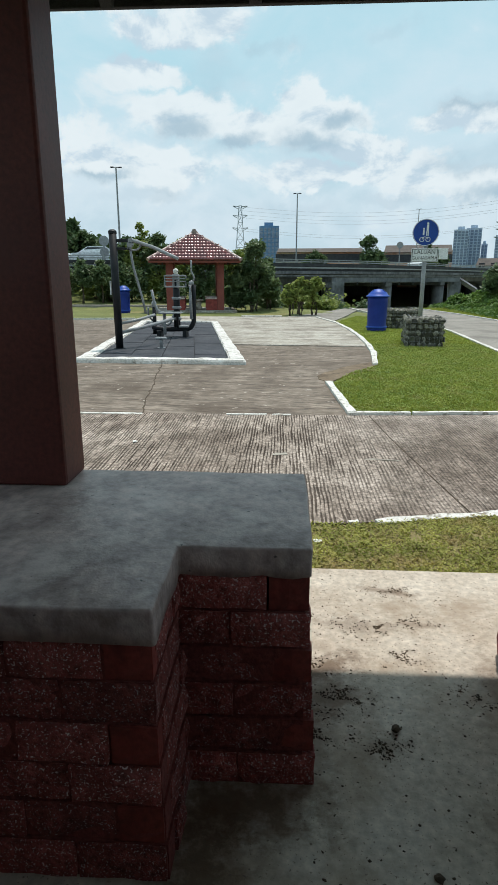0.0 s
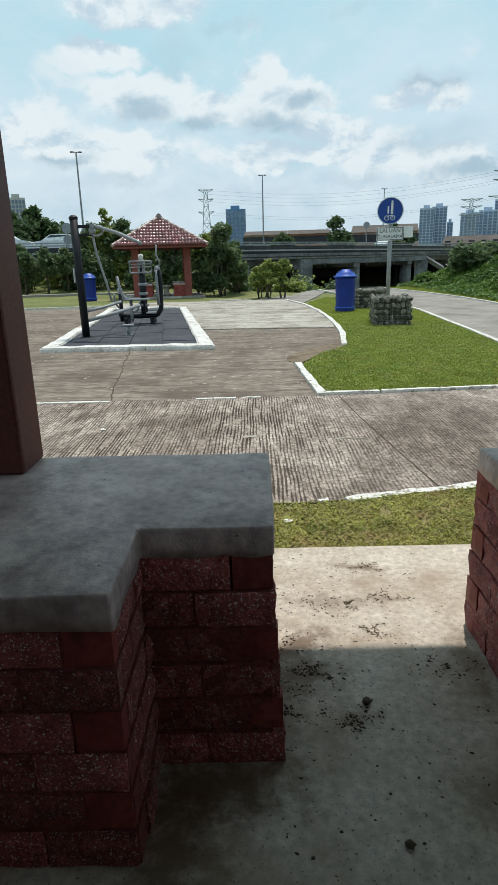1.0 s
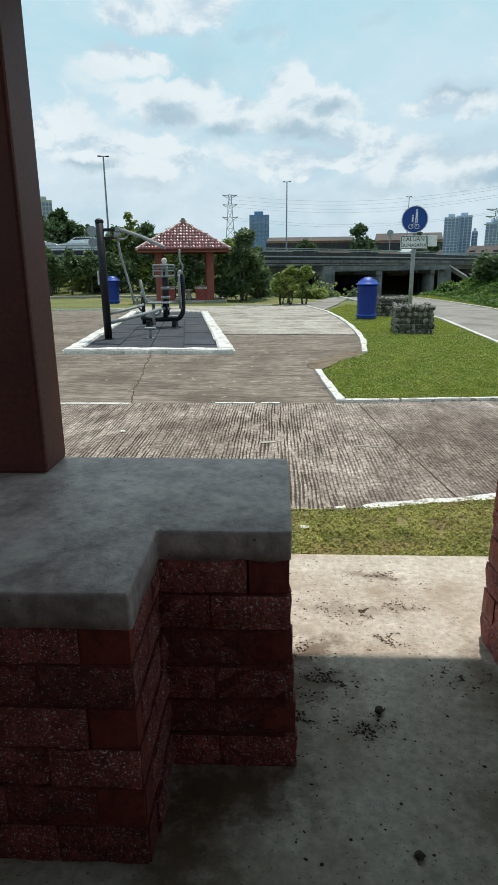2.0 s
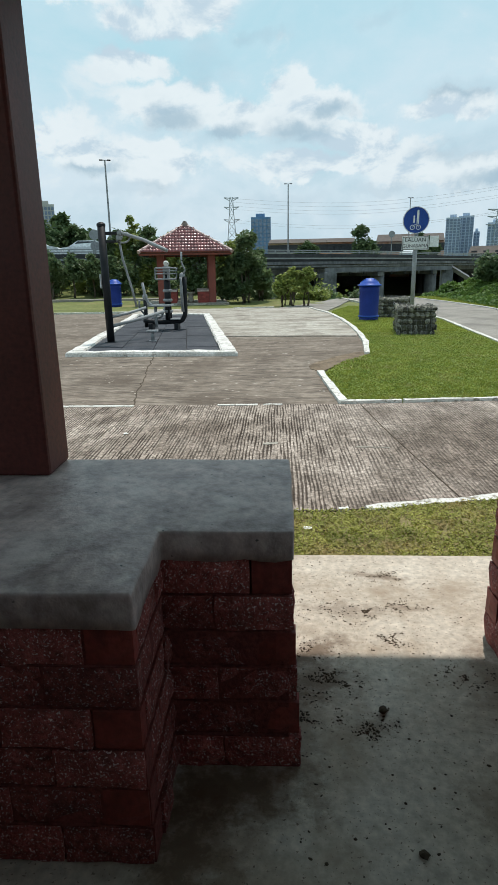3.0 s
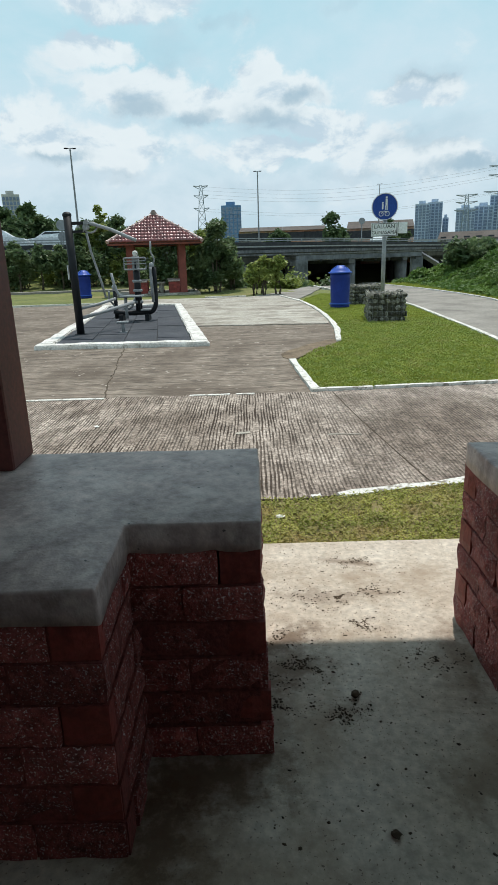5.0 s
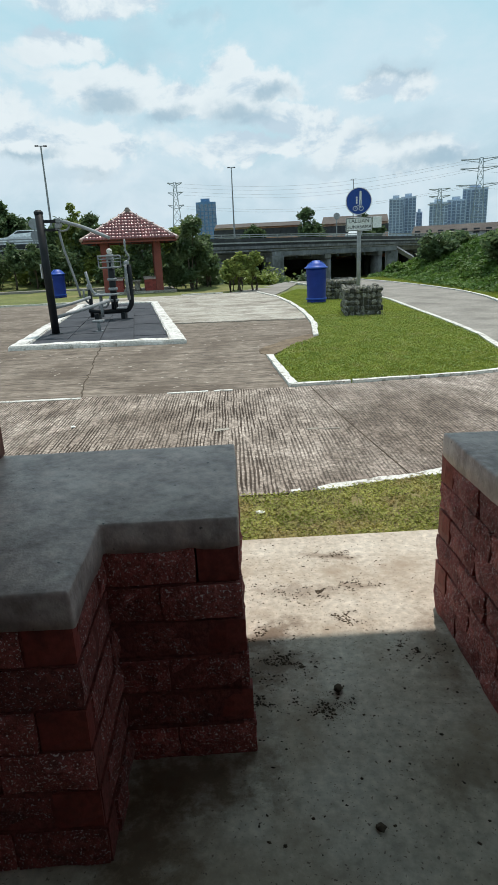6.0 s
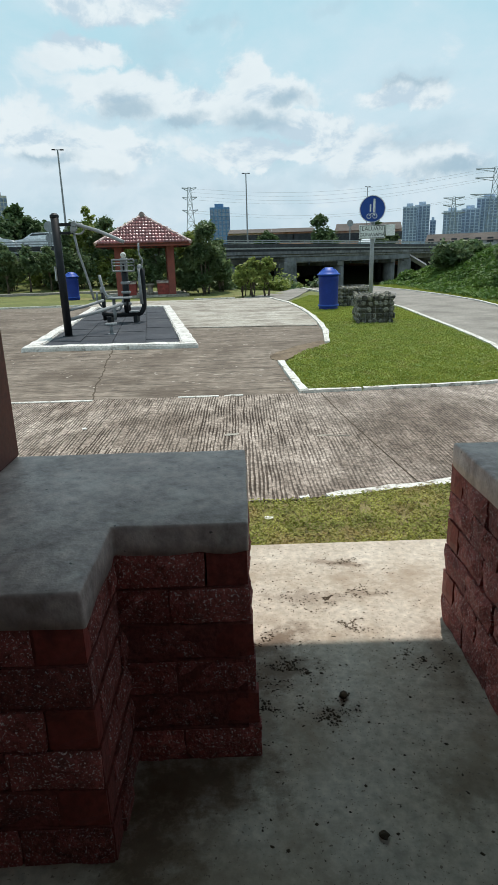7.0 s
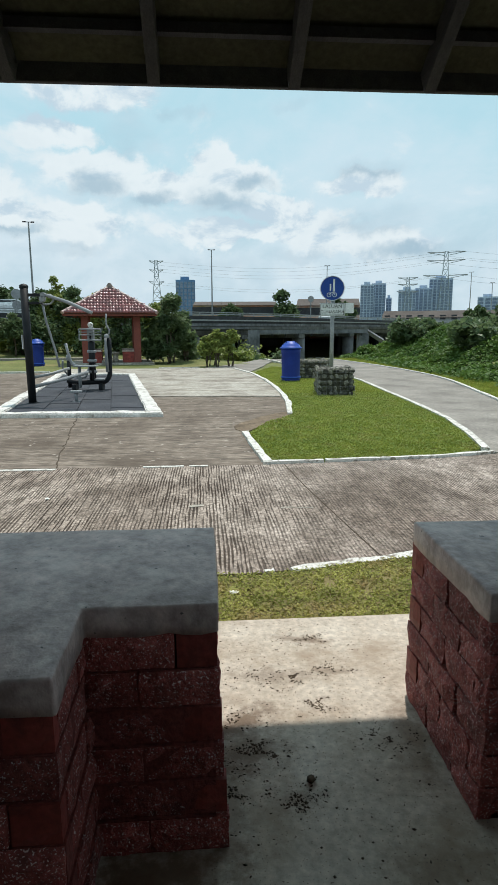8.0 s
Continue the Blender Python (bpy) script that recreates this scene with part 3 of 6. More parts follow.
slab("footpath", [(-24, 30.6), (-3, 31.2), (-3, 31.9), (-24, 31.4)], 0.02, M["path"], "narrow pale concrete path behind the grass", "path")
slab("footpath", [(2.66, 23.15), (3.1, 21.2), (3.9, 24.5), (4.75, 28.6), (4.3, 30), (2.9, 26.2), (1.5, 23.5)], PAVE + 0.002, M["path"], "pale concrete path leading down to an underpass", "path")

# grass: the verge by the shelter and the lawn
VERGE = [(-6, 3.36), (2.54, 3.352), (9, 3.33), (9, 5.9), (7.5, 5.45), (4.5, 4.58), (2.95, 4.2), (2.4, 4.09), (1.9, 3.99), (-6, 3.88)]
LAWN = [(2.32, 7.10), (4.16, 7.2), (4.9, 7.55)] + [(x - 0.1, y) for x, y in PATH_LEFT[1:9]] + [(4.2, 24.0), (3.4, 21.5)] + [(x + 0.1, y) for x, y in LAWN_LEFT[::-1][1:]]
BORDER = [(x + 0.1, y) for x, y in PATH_RIGHT] + [(9.2, 30), (9.4, 22), (9.4, 17), (9.3, 14), (9.6, 9.6), (7.4, 8.3)]
for nm, outline, lab in (("lawn", VERGE, "short dry-green grass strip beside a shelter floor"), ("lawn", LAWN, "bright green lawn edged with a white kerb"), ("lawn", BORDER, "sunny grass verge between a path and a bank")):
    slab(nm, outline, -0.045, M["thatch"] if outline is VERGE else M["turf"], lab, "lawn")


def blades(outline, count, h0, h1, width, seed, z=-0.046, dense_to=None, name="grass"):
    rnd = random.Random(seed)
    xs, ys = [p[0] for p in outline], [p[1] for p in outline]
    lo, hi = dense_to or (min(ys), max(ys))
    x0, x1 = max(min(xs), 0.9), min(max(xs), 13)
    verts, faces = [], []
    made = 0
    while made < count:
        x, y = rnd.uniform(x0, x1), lo + (hi - lo) * rnd.random() ** 1.35
        if not inside(x, y, outline):
            continue
        made += 1
        tuft = 0.6 + 0.8 * noise.noise(Vector((x * 1.7, y * 1.7, 0)))
        h = rnd.uniform(h0, h1) * max(0.45, 0.75 + 0.6 * tuft * 0.5)
        a, lean = rnd.uniform(0, 6.283), rnd.uniform(0.1, 1.0) * h
        dx, dy = math.cos(a) * width, math.sin(a) * width
        b = rnd.uniform(0, 6.283)
        i = len(verts)
        verts += [(x - dx, y - dy, z), (x + dx, y + dy, z), (x + math.cos(b) * lean, y + math.sin(b) * lean, z + h)]
        faces.append((i, i + 1, i + 2))
    ob = raw(name, verts, faces, M["blade"])
    return tagged(ob, "short mown grass blades with dry patches", "grass", kind="stuff")


def leaflets(outline, count, size, lift, seed, span, mat):
    """Low clover-like leaves lying nearly flat, in patches."""
    rnd = random.Random(seed)
    verts, faces, made = [], [], 0
    while made < count:
        x, y = rnd.uniform(max(0.9, min(p[0] for p in outline)), 7.5), rnd.uniform(*span)
        if not inside(x, y, outline):
            continue
        made += 1
        if noise.noise(Vector((x * 9, y * 9, 4))) + 0.6 * noise.noise(Vector((x * 2.5, y * 2.5, 8))) < -0.62:
            continue
        z = -0.044 + rnd.random() ** 1.5 * lift
        s_ = size * rnd.uniform(0.5, 1.3)
        q = Euler((rnd.gauss(0, 0.45), rnd.gauss(0, 0.45), rnd.uniform(0, 6.283))).to_matrix()
        o = len(verts)
        for v in ((0, -s_, 0), (s_ * 0.7, 0, s_ * 0.2), (0, s_, 0), (-s_ * 0.7, 0, s_ * 0.2)):
            p = q @ Vector(v)
            verts.append((x + p.x, y + p.y, max(-0.0445, z + p.z)))
        faces.append((o, o + 1, o + 2, o + 3))
    ob = raw("ground_cover", verts, faces, mat)
    tagged(ob, "low green and brown clover leaves on soil", "grass", kind="stuff")


leaflets(VERGE, 95000, 0.0088, 0.024, 31, (3.33, 5.2), M["clover"])
leaflets(LAWN, 34000, 0.015, 0.03, 32, (7.0, 14.0), M["clover_green"])
blades(VERGE, 12000, 0.01, 0.026, 0.003, 3, dense_to=(3.33, 5.2))
blades(LAWN, 90000, 0.012, 0.04, 0.007, 4, dense_to=(7.0, 24.0))
blades(BORDER, 30000, 0.03, 0.09, 0.012, 5, dense_to=(9.0, 30.0))

# kerbs and painted edges
KR = random.Random(11)


def kerb(line, width, top, label, step=0.5, wob=0.016, name="kerb", z0=-0.12):
    ob = part(name, strip(dense(line, step), width, z0, top, wobble=wob, rnd=KR), M["whitepaint"])
    return tagged(ob, label, "kerb", kind="structure")


WORN = "low concrete kerb with chipped white paint"
kerb([(2.1, 4.0), (2.4, 4.09), (2.95, 4.2), (4.5, 4.58), (7.5, 5.45), (12, 6.95)], 0.075, -0.036, WORN, 0.1, 0.018)
kerb([(1.92, 4.03), (1.98, 4.035)], 0.035, -0.04, WORN, 0.02)
kerb([(-12, 6.86), (0.01, 6.88)], 0.055, -0.044, "worn white painted line on concrete", 0.2, 0.008)
kerb([(0.91, 6.91), (1.34, 6.915)], 0.05, -0.043, "worn white painted line on concrete", 0.1, 0.01)
kerb([(1.4, 6.92), (1.6, 6.925)], 0.04, -0.043, "worn white painted line on concrete", 0.06, 0.014)
kerb([(2.2, 6.97), (2.87, 7.0)], 0.06, -0.02, WORN, 0.2)
kerb([(2.9, 7.01), (4.16, 7.11), (4.95, 7.3)], 0.06, -0.02, WORN, 0.2)
kerb([(2.09, 8.95), (2.2, 6.99)], 0.09, -0.014, WORN, 0.18)
kerb([(2.98, 13.0 - 2.25)] + [(3.18, 12.4), (3.27, 14.1), (3.30, 16.2), (3.25, 18.0), (3.12, 20.3), (2.63, 23.1)], -0.10, -0.012, WORN, 0.4)
kerb([(x - 0.01, y) for x, y in PATH_LEFT], 0.085, -0.012, WORN, 0.5)
kerb([(x + 0.01, y) for x, y in PATH_RIGHT], -0.085, -0.012, WORN, 0.5)
kerb([(-0.1, 23.42), (1.4, 23.47)], 0.1, -0.0, WORN, 0.5)
kerb([(-24, 20.7), (-3.7, 21.75)], 0.1, -0.0, "grey concrete edging along grass", 0.5)

# ---- the shelter that the camera stands in ----
floor_ob = part("floor", box(-0.6, 4.6, -1.2, 3.35, -0.16, 0.0, 0.006), M["slab"])
tagged(floor_ob, "pale stained concrete shelter floor slab", "floor", kind="structure")


def brick_mesh(name, length, height, depth, rough, seed):
    """One facing brick, front towards -y, with a broken front and soft edges."""
    rnd = random.Random(seed)
    nx = 5 if rough else 3
    bm = bmesh.new()
    e = 0.006
    grid = []
    for j in range(4):
        row = []
        for i in range(nx):
            x = -length / 2 + length * i / (nx - 1)
            z = height * j / 3
            rim = i in (0, nx - 1) or j in (0, 3)
            y = (e if rim else 0.0) + (rnd.uniform(-0.012, 0.006) if rough else rnd.uniform(-0.0015, 0.0015)) * (0.5 if rim else 1)
            row.append(bm.verts.new((x + (rnd.uniform(-0.002, 0.002) if rough else 0), y, z)))
        grid.append(row)
    for j in range(3):
        for i in range(nx - 1):
            bm.faces.new((grid[j][i], grid[j][i + 1], grid[j + 1][i + 1], grid[j + 1][i]))
    back = [bm.verts.new((x, depth, z)) for x, z in ((-length / 2, 0), (length / 2, 0), (length / 2, height), (-length / 2, height))]
    bm.faces.new([grid[0][i] for i in range(nx - 1, -1, -1)] + [back[0], back[1]])
    bm.faces.new([grid[3][i] for i in range(nx)] + [back[2], back[3]])
    bm.faces.new([grid[j][0] for j in range(4)] + [back[3], back[0]])
    bm.faces.new([grid[j][nx - 1] for j in range(3, -1, -1)] + [back[1], back[2]])
    bmesh.ops.recalc_face_normals(bm, faces=list(bm.faces))
    me = bpy.data.meshes.new(name)
    bm.to_mesh(me)
    bm.free()
    me.materials.append(M["brick"] if rough else M["brick_smooth"])
    return me


COURSE, JOINT = 0.1035, 0.007
FULL, HALF = 0.214, 0.104
BR = random.Random(21)
brick_full = [brick_mesh("brick", FULL - JOINT, COURSE - JOINT, 0.05, True, s) for s in range(4)]
brick_half = [brick_mesh("brick", HALF - JOINT, COURSE - JOINT, 0.05, True, s + 9) for s in range(2)]
brick_plain = [brick_mesh("brick", 0.112 - JOINT, COURSE - JOINT, 0.05, False, s + 20) for s in range(2)]


def brick_face(parent, x0, y0, turn, length, plain_end=None, offset=0, batter=0.0):
    """Six courses of facing bricks from (x0, y0) along the turned x axis."""
    m0 = pose(x0, y0, 0, 0, 0, turn)
    for c in range(6):
        x, k = 0.0, (c + offset) % 2
        row = []
        if plain_end:
            # smooth end brick in every other course
            row = [0.112] if k == 0 else []
        rest = length - sum(row)
        cut = []
        if k == 1 and plain_end is None:
            cut.append(HALF)
            rest -= HALF
        while rest > 0.02:
            w = min(FULL, rest)
            if rest - w < 0.03 and rest > w:
                w = rest
            cut.append(w)
            rest -= w
        seq = cut[::-1] if plain_end == "end" else cut
        ends = [-0.112] if row else []
        for w in (ends + seq if plain_end == "start" else seq + ends):
            plain = w < 0
            w = abs(w)
            src = BR.choice(brick_plain if plain else brick_full if w > 0.16 else brick_half)
            base = 0.112 if plain else FULL if w > 0.16 else HALF
            ob = new("brick", src)
            ob.parent = parent
            ob.matrix_basis = m0 @ pose(x + w / 2 + 0.6 * batter * (5 - c) / 5, BR.uniform(-0.006, 0.004) - batter * (5 - c) / 5, c * COURSE + JOINT / 2, 0, 0, BR.uniform(-0.6, 0.6)) @ Matrix.Diagonal(((w - JOINT) / (base - JOINT), 1, 1, 1))
            x += w


def low_wall(mirror):
    """An L-shaped brick seat wall with a cement coping; mirrored about the doorway for its twin."""
    AX = 1.97
    s = -1 if mirror else 1

    def X(v):
        return 2 * AX - v if mirror else v

    w = thing("low_wall", "low dark red rough brick wall with grey cement coping", "wall", group="walls of the shelter")
    bm = bmesh.new()
    for a, b, c, d in ((1.0, 1.588, 2.089, 2.668), (-0.05, 1.246, 1.784, 2.668)):
        box(min(X(a), X(b)), max(X(a), X(b)), c, d, -0.01, 0.625, 0, bm)
    for c in range(6):
        # the courses step out a little towards the floor on the inner faces
        out = 0 if mirror else (5 - c) / 5
        for a, b, y0 in ((1.0, 1.588, 2.089 - 0.042 * out), (0.0, 1.248 + 0.026 * out, 1.785 - 0.03 * out)):
            box(min(X(a), X(b)), max(X(a), X(b)), y0, 2.6, c * COURSE + 0.001, (c + 1) * COURSE - 0.001, 0, bm)
    part("core", bm, M["mortar"], w)
    # coping
    cop = bmesh.new()
    o = [(-0.08, 1.765), (1.262, 1.765), (1.262, 2.075), (1.603, 2.075), (1.603, 2.685), (-0.08, 2.685)]
    o = [(X(x + (0.012 if mirror and x > 1.5 else 0)), y) for x, y in o]
    if mirror:
        o = o[::-1]
    prism(o, 0.622, 0.70, cop)
    top = [e for e in cop.edges if all(v.co.z > 0.69 for v in e.verts)] + [e for e in cop.edges if abs(e.verts[0].co.z - e.verts[1].co.z) > 0.05]
    bmesh.ops.bevel(cop, geom=top, offset=0.008, segments=3, affect="EDGES", profile=0.5)
    for _ in range(3):
        bmesh.ops.subdivide_edges(cop, edges=[e for e in cop.edges if e.calc_length() > 0.05], cuts=1, use_grid_fill=True)
    bmesh.ops.triangulate(cop, faces=[f for f in cop.faces if len(f.verts) > 4])
    for v in cop.verts:
        n = noise.noise(v.co * 5.0) + 0.6 * noise.noise(v.co * 17.0)
        v.co.x += 0.006 * n
        v.co.y += 0.006 * (noise.noise(v.co * 5.0 + Vector((5, 5, 5))) + 0.6 * noise.noise(v.co * 19.0 + Vector((5, 5, 5))))
        # trowel ripples above, a ragged lower lip of squeezed mortar below
        v.co.z += 0.0025 * noise.noise(v.co * 7.0 + Vector((9, 1, 2))) if v.co.z > 0.66 else 0.010 * noise.noise(v.co * 16.0) - 0.004
    part("coping", cop, M["cement"], w, "trowelled grey cement coping", True)
    if not mirror:
        brick_face(w, 1.245, 2.083, 0, 0.355, "end", 1, 0.042)
        brick_face(w, -0.05, 1.778, 0, 1.305, "end", 1, 0.03)
        brick_face(w, 1.255, 1.81, 90, 0.27, None, 1, 0.026)
        brick_face(w, 1.597, 2.135, 90, 0.54, None, 1)
        brick_face(w, 1.6, 2.68, 180, 1.65, None, 0)
    else:
        brick_face(w, X(1.60), 2.08, 0, 0.33, None, 1)
        brick_face(w, X(1.26), 1.775, 0, 1.31, None, 0)
        brick_face(w, X(1.255), 2.08, -90, 0.25, None, 1)
        brick_face(w, X(1.612), 2.70, -90, 0.62, "start", 1)
        brick_face(w, X(-0.05), 2.68, 180, 1.6, None, 0)
    return w


low_wall(False)
low_wall(True)


# unseen rear wall added to block light, and the low side walls
bw = thing("rear_wall", "unseen dark red wall added to block light from behind", "wall")
part("wall_leaf", box(-0.3, 4.24, -0.62, -0.42, 0.0, 1.95), M["mortar"], bw)
for sx in (-0.05, 3.77):
    sw = thing("low_wall", "low dark red brick side wall with cement coping", "wall", group="walls of the shelter")
    part("wall_leaf", box(sx, sx + 0.22, -0.41, 1.76, 0.0, 0.622), M["mortar"], sw)
    if sx < 0:
        # unseen screen, added only here to keep side light off the inner faces
        part("screen_leaf", box(sx + 0.06, sx + 0.16, -0.41, 1.70, 0.702, 1.45), M["mortar"], sw, "unseen red screen added to cut side light")
    part("coping", box(sx - 0.03, sx + 0.25, -0.41, 1.755, 0.622, 0.70, 0.01), M["cement"], sw)


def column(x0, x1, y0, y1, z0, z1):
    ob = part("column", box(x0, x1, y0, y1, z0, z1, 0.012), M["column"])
    return tagged(ob, "square red oxide post, painted dark as shaded", "column", group="posts of the shelter")


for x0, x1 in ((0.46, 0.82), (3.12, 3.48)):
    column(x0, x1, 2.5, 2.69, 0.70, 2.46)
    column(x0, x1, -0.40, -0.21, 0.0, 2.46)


def hip_roof(cx, cy, half, z, rise, tiles, ours, turn=0.0):
    """A four-sided tiled roof with fascia boards, rafters and hip caps."""
    r = thing("tiled_roof", "four-sided roof of glazed dark red tiles with pale sheen" if not ours else "dark shelter roof with timber rafters and fascia", "roof", (cx, cy, z), turn)
    # shell
    bm = bmesh.new()
    t = 0.05
    lo = [bm.verts.new((sx * half, sy * half, 0.06)) for sx, sy in ((-1, -1), (1, -1), (1, 1), (-1, 1))]
    hi = [bm.verts.new((sx * half, sy * half, 0.06 + t)) for sx, sy in ((-1, -1), (1, -1), (1, 1), (-1, 1))]
    a, b = bm.verts.new((0, 0, rise)), bm.verts.new((0, 0, rise + t))
    for i in range(4):
        j = (i + 1) % 4
        bm.faces.new((lo[j], lo[i], a))
        bm.faces.new((hi[i], hi[j], b))
        bm.faces.new((lo[i], lo[j], hi[j], hi[i]))
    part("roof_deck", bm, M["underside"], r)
    for k in range(4):
        m = pose(0, 0, 0, 0, 0, 90 * k)
        part("fascia", box(-half, half - 0.03, -half - 0.0, -half + 0.028, -0.0, 0.15, 0.004, m=m), M["timber"] if ours else M["fascia"], r)
    slope = math.atan2(rise - 0.06, half)
    for k in range(4):
        m = pose(0, 0, 0, 0, 0, 90 * k)
        for i in range(-3, 4):
            x = i * half * 0.27
            reach = half - abs(x)
            if reach < 0.3:
                continue
            bm = bmesh.new()
            L = (reach - 0.05) / math.cos(slope)
            box(-0.025, 0.025, 0, L, -0.11, 0.0, 0.003, bm, m @ pose(x, -half + 0.03, 0.065, math.degrees(slope)))
            part("rafter", bm, M["timber"], r)
        for row in (0.16, 0.45, 0.8, 1.2):
            if row < half - 0.2:
                bm = bmesh.new()
                hh = 0.06 + row * math.tan(slope)
                box(-(half - row), half - row, -half + row, -half + row + 0.04, hh - 0.035, hh + 0.005, 0, bm, m)
                part("batten", bm, M["timber"], r)
    for sx, sy in ((-1, -1), (1, -1), (1, 1), (-1, 1)):
        part("hip_rafter", rod([(sx * (half - 0.03), sy * (half - 0.03), 0.03), (0, 0, rise - 0.05)], 0.045, 4), M["timber"], r)
        hip = bmesh.new()
        n = 10
        for i in range(n):
            f0, f1 = i / n, (i + 1.12) / n
            p0 = Vector((sx * half * (1 - f0) * 1.01, sy * half * (1 - f0) * 1.01, 0.13 + (rise - 0.06) * f0))
            p1 = Vector((sx * half * (1 - f1) * 1.01, sy * half * (1 - f1) * 1.01, 0.13 + (rise - 0.06) * f1))
            rod([p0, p1], 0.07, 8, hip, radii=[0.078, 0.062])
        part("hip_cap", hip, M["ridge"], r, "row of overlapping red ridge caps")
    part("finial", lathe([(0.0, rise + 0.24), (0.07, rise + 0.22), (0.10, rise + 0.16), (0.15, rise + 0.10), (0.20, rise + 0.02), (0.16, rise + 0.0)], 12), M["roofgrey"], r, "dark grey cap tile")
    # tiles: two waves each, overlapping rows
    rows = 9
    gauge = half / math.cos(slope) / rows
    tw = 0.26
    tb = bmesh.new()
    nx = 8
    g = []
    for j, (yy, zz) in enumerate(((0.0, 0.0), (0.0, 0.03), (gauge * 1.1, 0.004))):
        g.append([tb.verts.new((-tw / 2 + tw * i / nx, yy, zz + (0.028 * (0.5 + 0.5 * math.cos(4 * math.pi * i / nx)) if j else 0))) for i in range(nx + 1)])
    for j in range(2):
        for i in range(nx):
            tb.faces.new((g[j][i], g[j][i + 1], g[j + 1][i + 1], g[j + 1][i]))
    me = bpy.data.meshes.new("roof_tile")
    tb.to_mesh(me)
    tb.free()
    me.materials.append(M["rooftile"])
    for p in me.polygons:
        p.use_smooth = True
    for k in range(4):
        m = pose(0, 0, 0, 0, 0, 90 * k) @ pose(0, -half - 0.03, 0.115, math.degrees(slope))
        verts, faces = [], []
        for j in range(rows):
            w = half * (1 - (j + 0.35) / rows)
            cnt = max(1, int(round(2 * w / tw)))
            for i in range(cnt):
                x = (i - (cnt - 1) / 2) * tw
                mm = m @ pose(x, j * gauge, 0.012)
                if tiles:
                    ob = new("roof_tile", me)
                    ob.parent, ob.matrix_basis = r, mm
                else:
                    o = len(verts)
                    verts += [tuple(mm @ v.co) for v in me.vertices]
                    faces += [tuple(o + q for q in p.vertices) for p in me.polygons]
        if not tiles:
            raw("roof_tiles", verts, faces, M["rooftile"], r)
    return r


hip_roof(1.97, 1.30, 2.15, 2.40, 1.42, False, True)


def ring_beam(cx, cy, h, z, turn=0.0):
    b = thing("roof_beam", "dark timber beam frame under a shelter roof", "beam", (cx, cy, z), turn)
    for k in range(4):
        part("beam", box(-h, h - 0.1, -h, -h + 0.1, 0, 0.06, 0.004, m=pose(0, 0, 0, 0, 0, 90 * k)), M["timber"], b)
    return b


ring_beam(1.97, 1.265, 1.42, 2.46)

# small litter and debris on the shelter floor and verge
DR = random.Random(5)


def scrap(name, x, y, z, r, mat, label, cat, flat=0.3):
    bm = bmesh.new()
    bmesh.ops.create_icosphere(bm, subdivisions=2, radius=r)
    for v in bm.verts:
        v.co *= 1 + 0.55 * noise.noise(v.co / r * 1.3 + Vector((x * 9, y * 9, 0)))
        v.co.z = v.co.z * flat
    lo = min(v.co.z for v in bm.verts)
    for v in bm.verts:
        v.co.z -= lo
    ob = part(name, bm, mat)
    ob.matrix_basis = pose(x, y, z, 0, 0, DR.uniform(0, 360))
    return tagged(ob, label, cat)


scrap("pebble", 1.886, 2.27, 0.0, 0.016, M["debris"], "small dark clod lying on the concrete floor", "clod", 0.5)
scrap("pebble", 1.903, 1.79, 0.0, 0.012, M["debris"], "small dark clod lying on the concrete floor", "clod", 0.5)
scrap("paper_scrap", 1.72, 3.74, -0.035, 0.022, M["litter"], "flat pale paper scrap lying on grass", "litter", 0.12)
scrap("stone_chip", 0.21, 5.76, -0.05, 0.022, M["litter"], "pale stone chip lying on the concrete lane", "stone", 0.4)


def ragged(line, step, amp, seed):
    rnd = random.Random(seed)
    return [(x + rnd.uniform(-amp, amp), y + rnd.uniform(-amp, amp)) for x, y in dense(line, step)]


def mark(name, line, width, z1, mat, label, category, step=0.12, amp=0.012, seed=1, wob=0.006):
    ob = part(name, strip(ragged(line, step, amp, seed), width, z1 - 0.02, z1, wobble=wob, rnd=KR), mat)
    return tagged(ob, label, category, kind="structure")


mark("pavement_joint", [(-0.53, 10.66), (-0.42, 9.6), (-0.25, 8.6), (-0.12, 7.5), (-0.02, 6.95)], 0.014, PAVE + 0.003, M["debris"], "dark ragged joint in old concrete", "joint", 0.12, 0.022, 3)
mark("road_joint", [(2.42, 6.95), (2.5, 5.9), (2.69, 4.2)], 0.009, PAVE + 0.003, M["debris"], "dark straight joint across a concrete lane", "joint", 0.3, 0.002, 4, 0.001)
mark("road_mark", [(2.18, 5.33), (2.44, 5.32)], 0.03, PAVE + 0.004, M["newslab"], "pale worn streak on a concrete lane", "mark", 0.05, 0.008, 5, 0.01)
mark("road_mark", [(1.42, 5.42), (1.56, 5.44)], 0.05, PAVE + 0.004, M["newslab"], "pale cement splash on a concrete lane", "mark", 0.03, 0.012, 6, 0.02)
mark("pavement_joint", [(0.42, 13.77), (3.2, 13.52)], 0.03, PAVE + 0.016, M["debris"], "dark joint between old and newer concrete", "joint", 0.2, 0.012, 9)
dirt = [(2.13, 8.98), (2.4, 9.45), (2.78, 10.0), (3.06, 10.7), (2.98, 11.1), (2.8, 10.9), (2.62, 10.65), (2.45, 10.4), (2.3, 10.2), (2.12, 9.95), (2.0, 9.6), (2.06, 9.25)]
dob = part("dirt_patch", prism([(x + DR.uniform(-0.04, 0.04), y + DR.uniform(-0.04, 0.04)) for x, y in dirt], -0.12, PAVE + 0.008), M["soil"])
tagged(dob, "washed-out brown soil at the edge of a lawn", "soil", kind="structure")


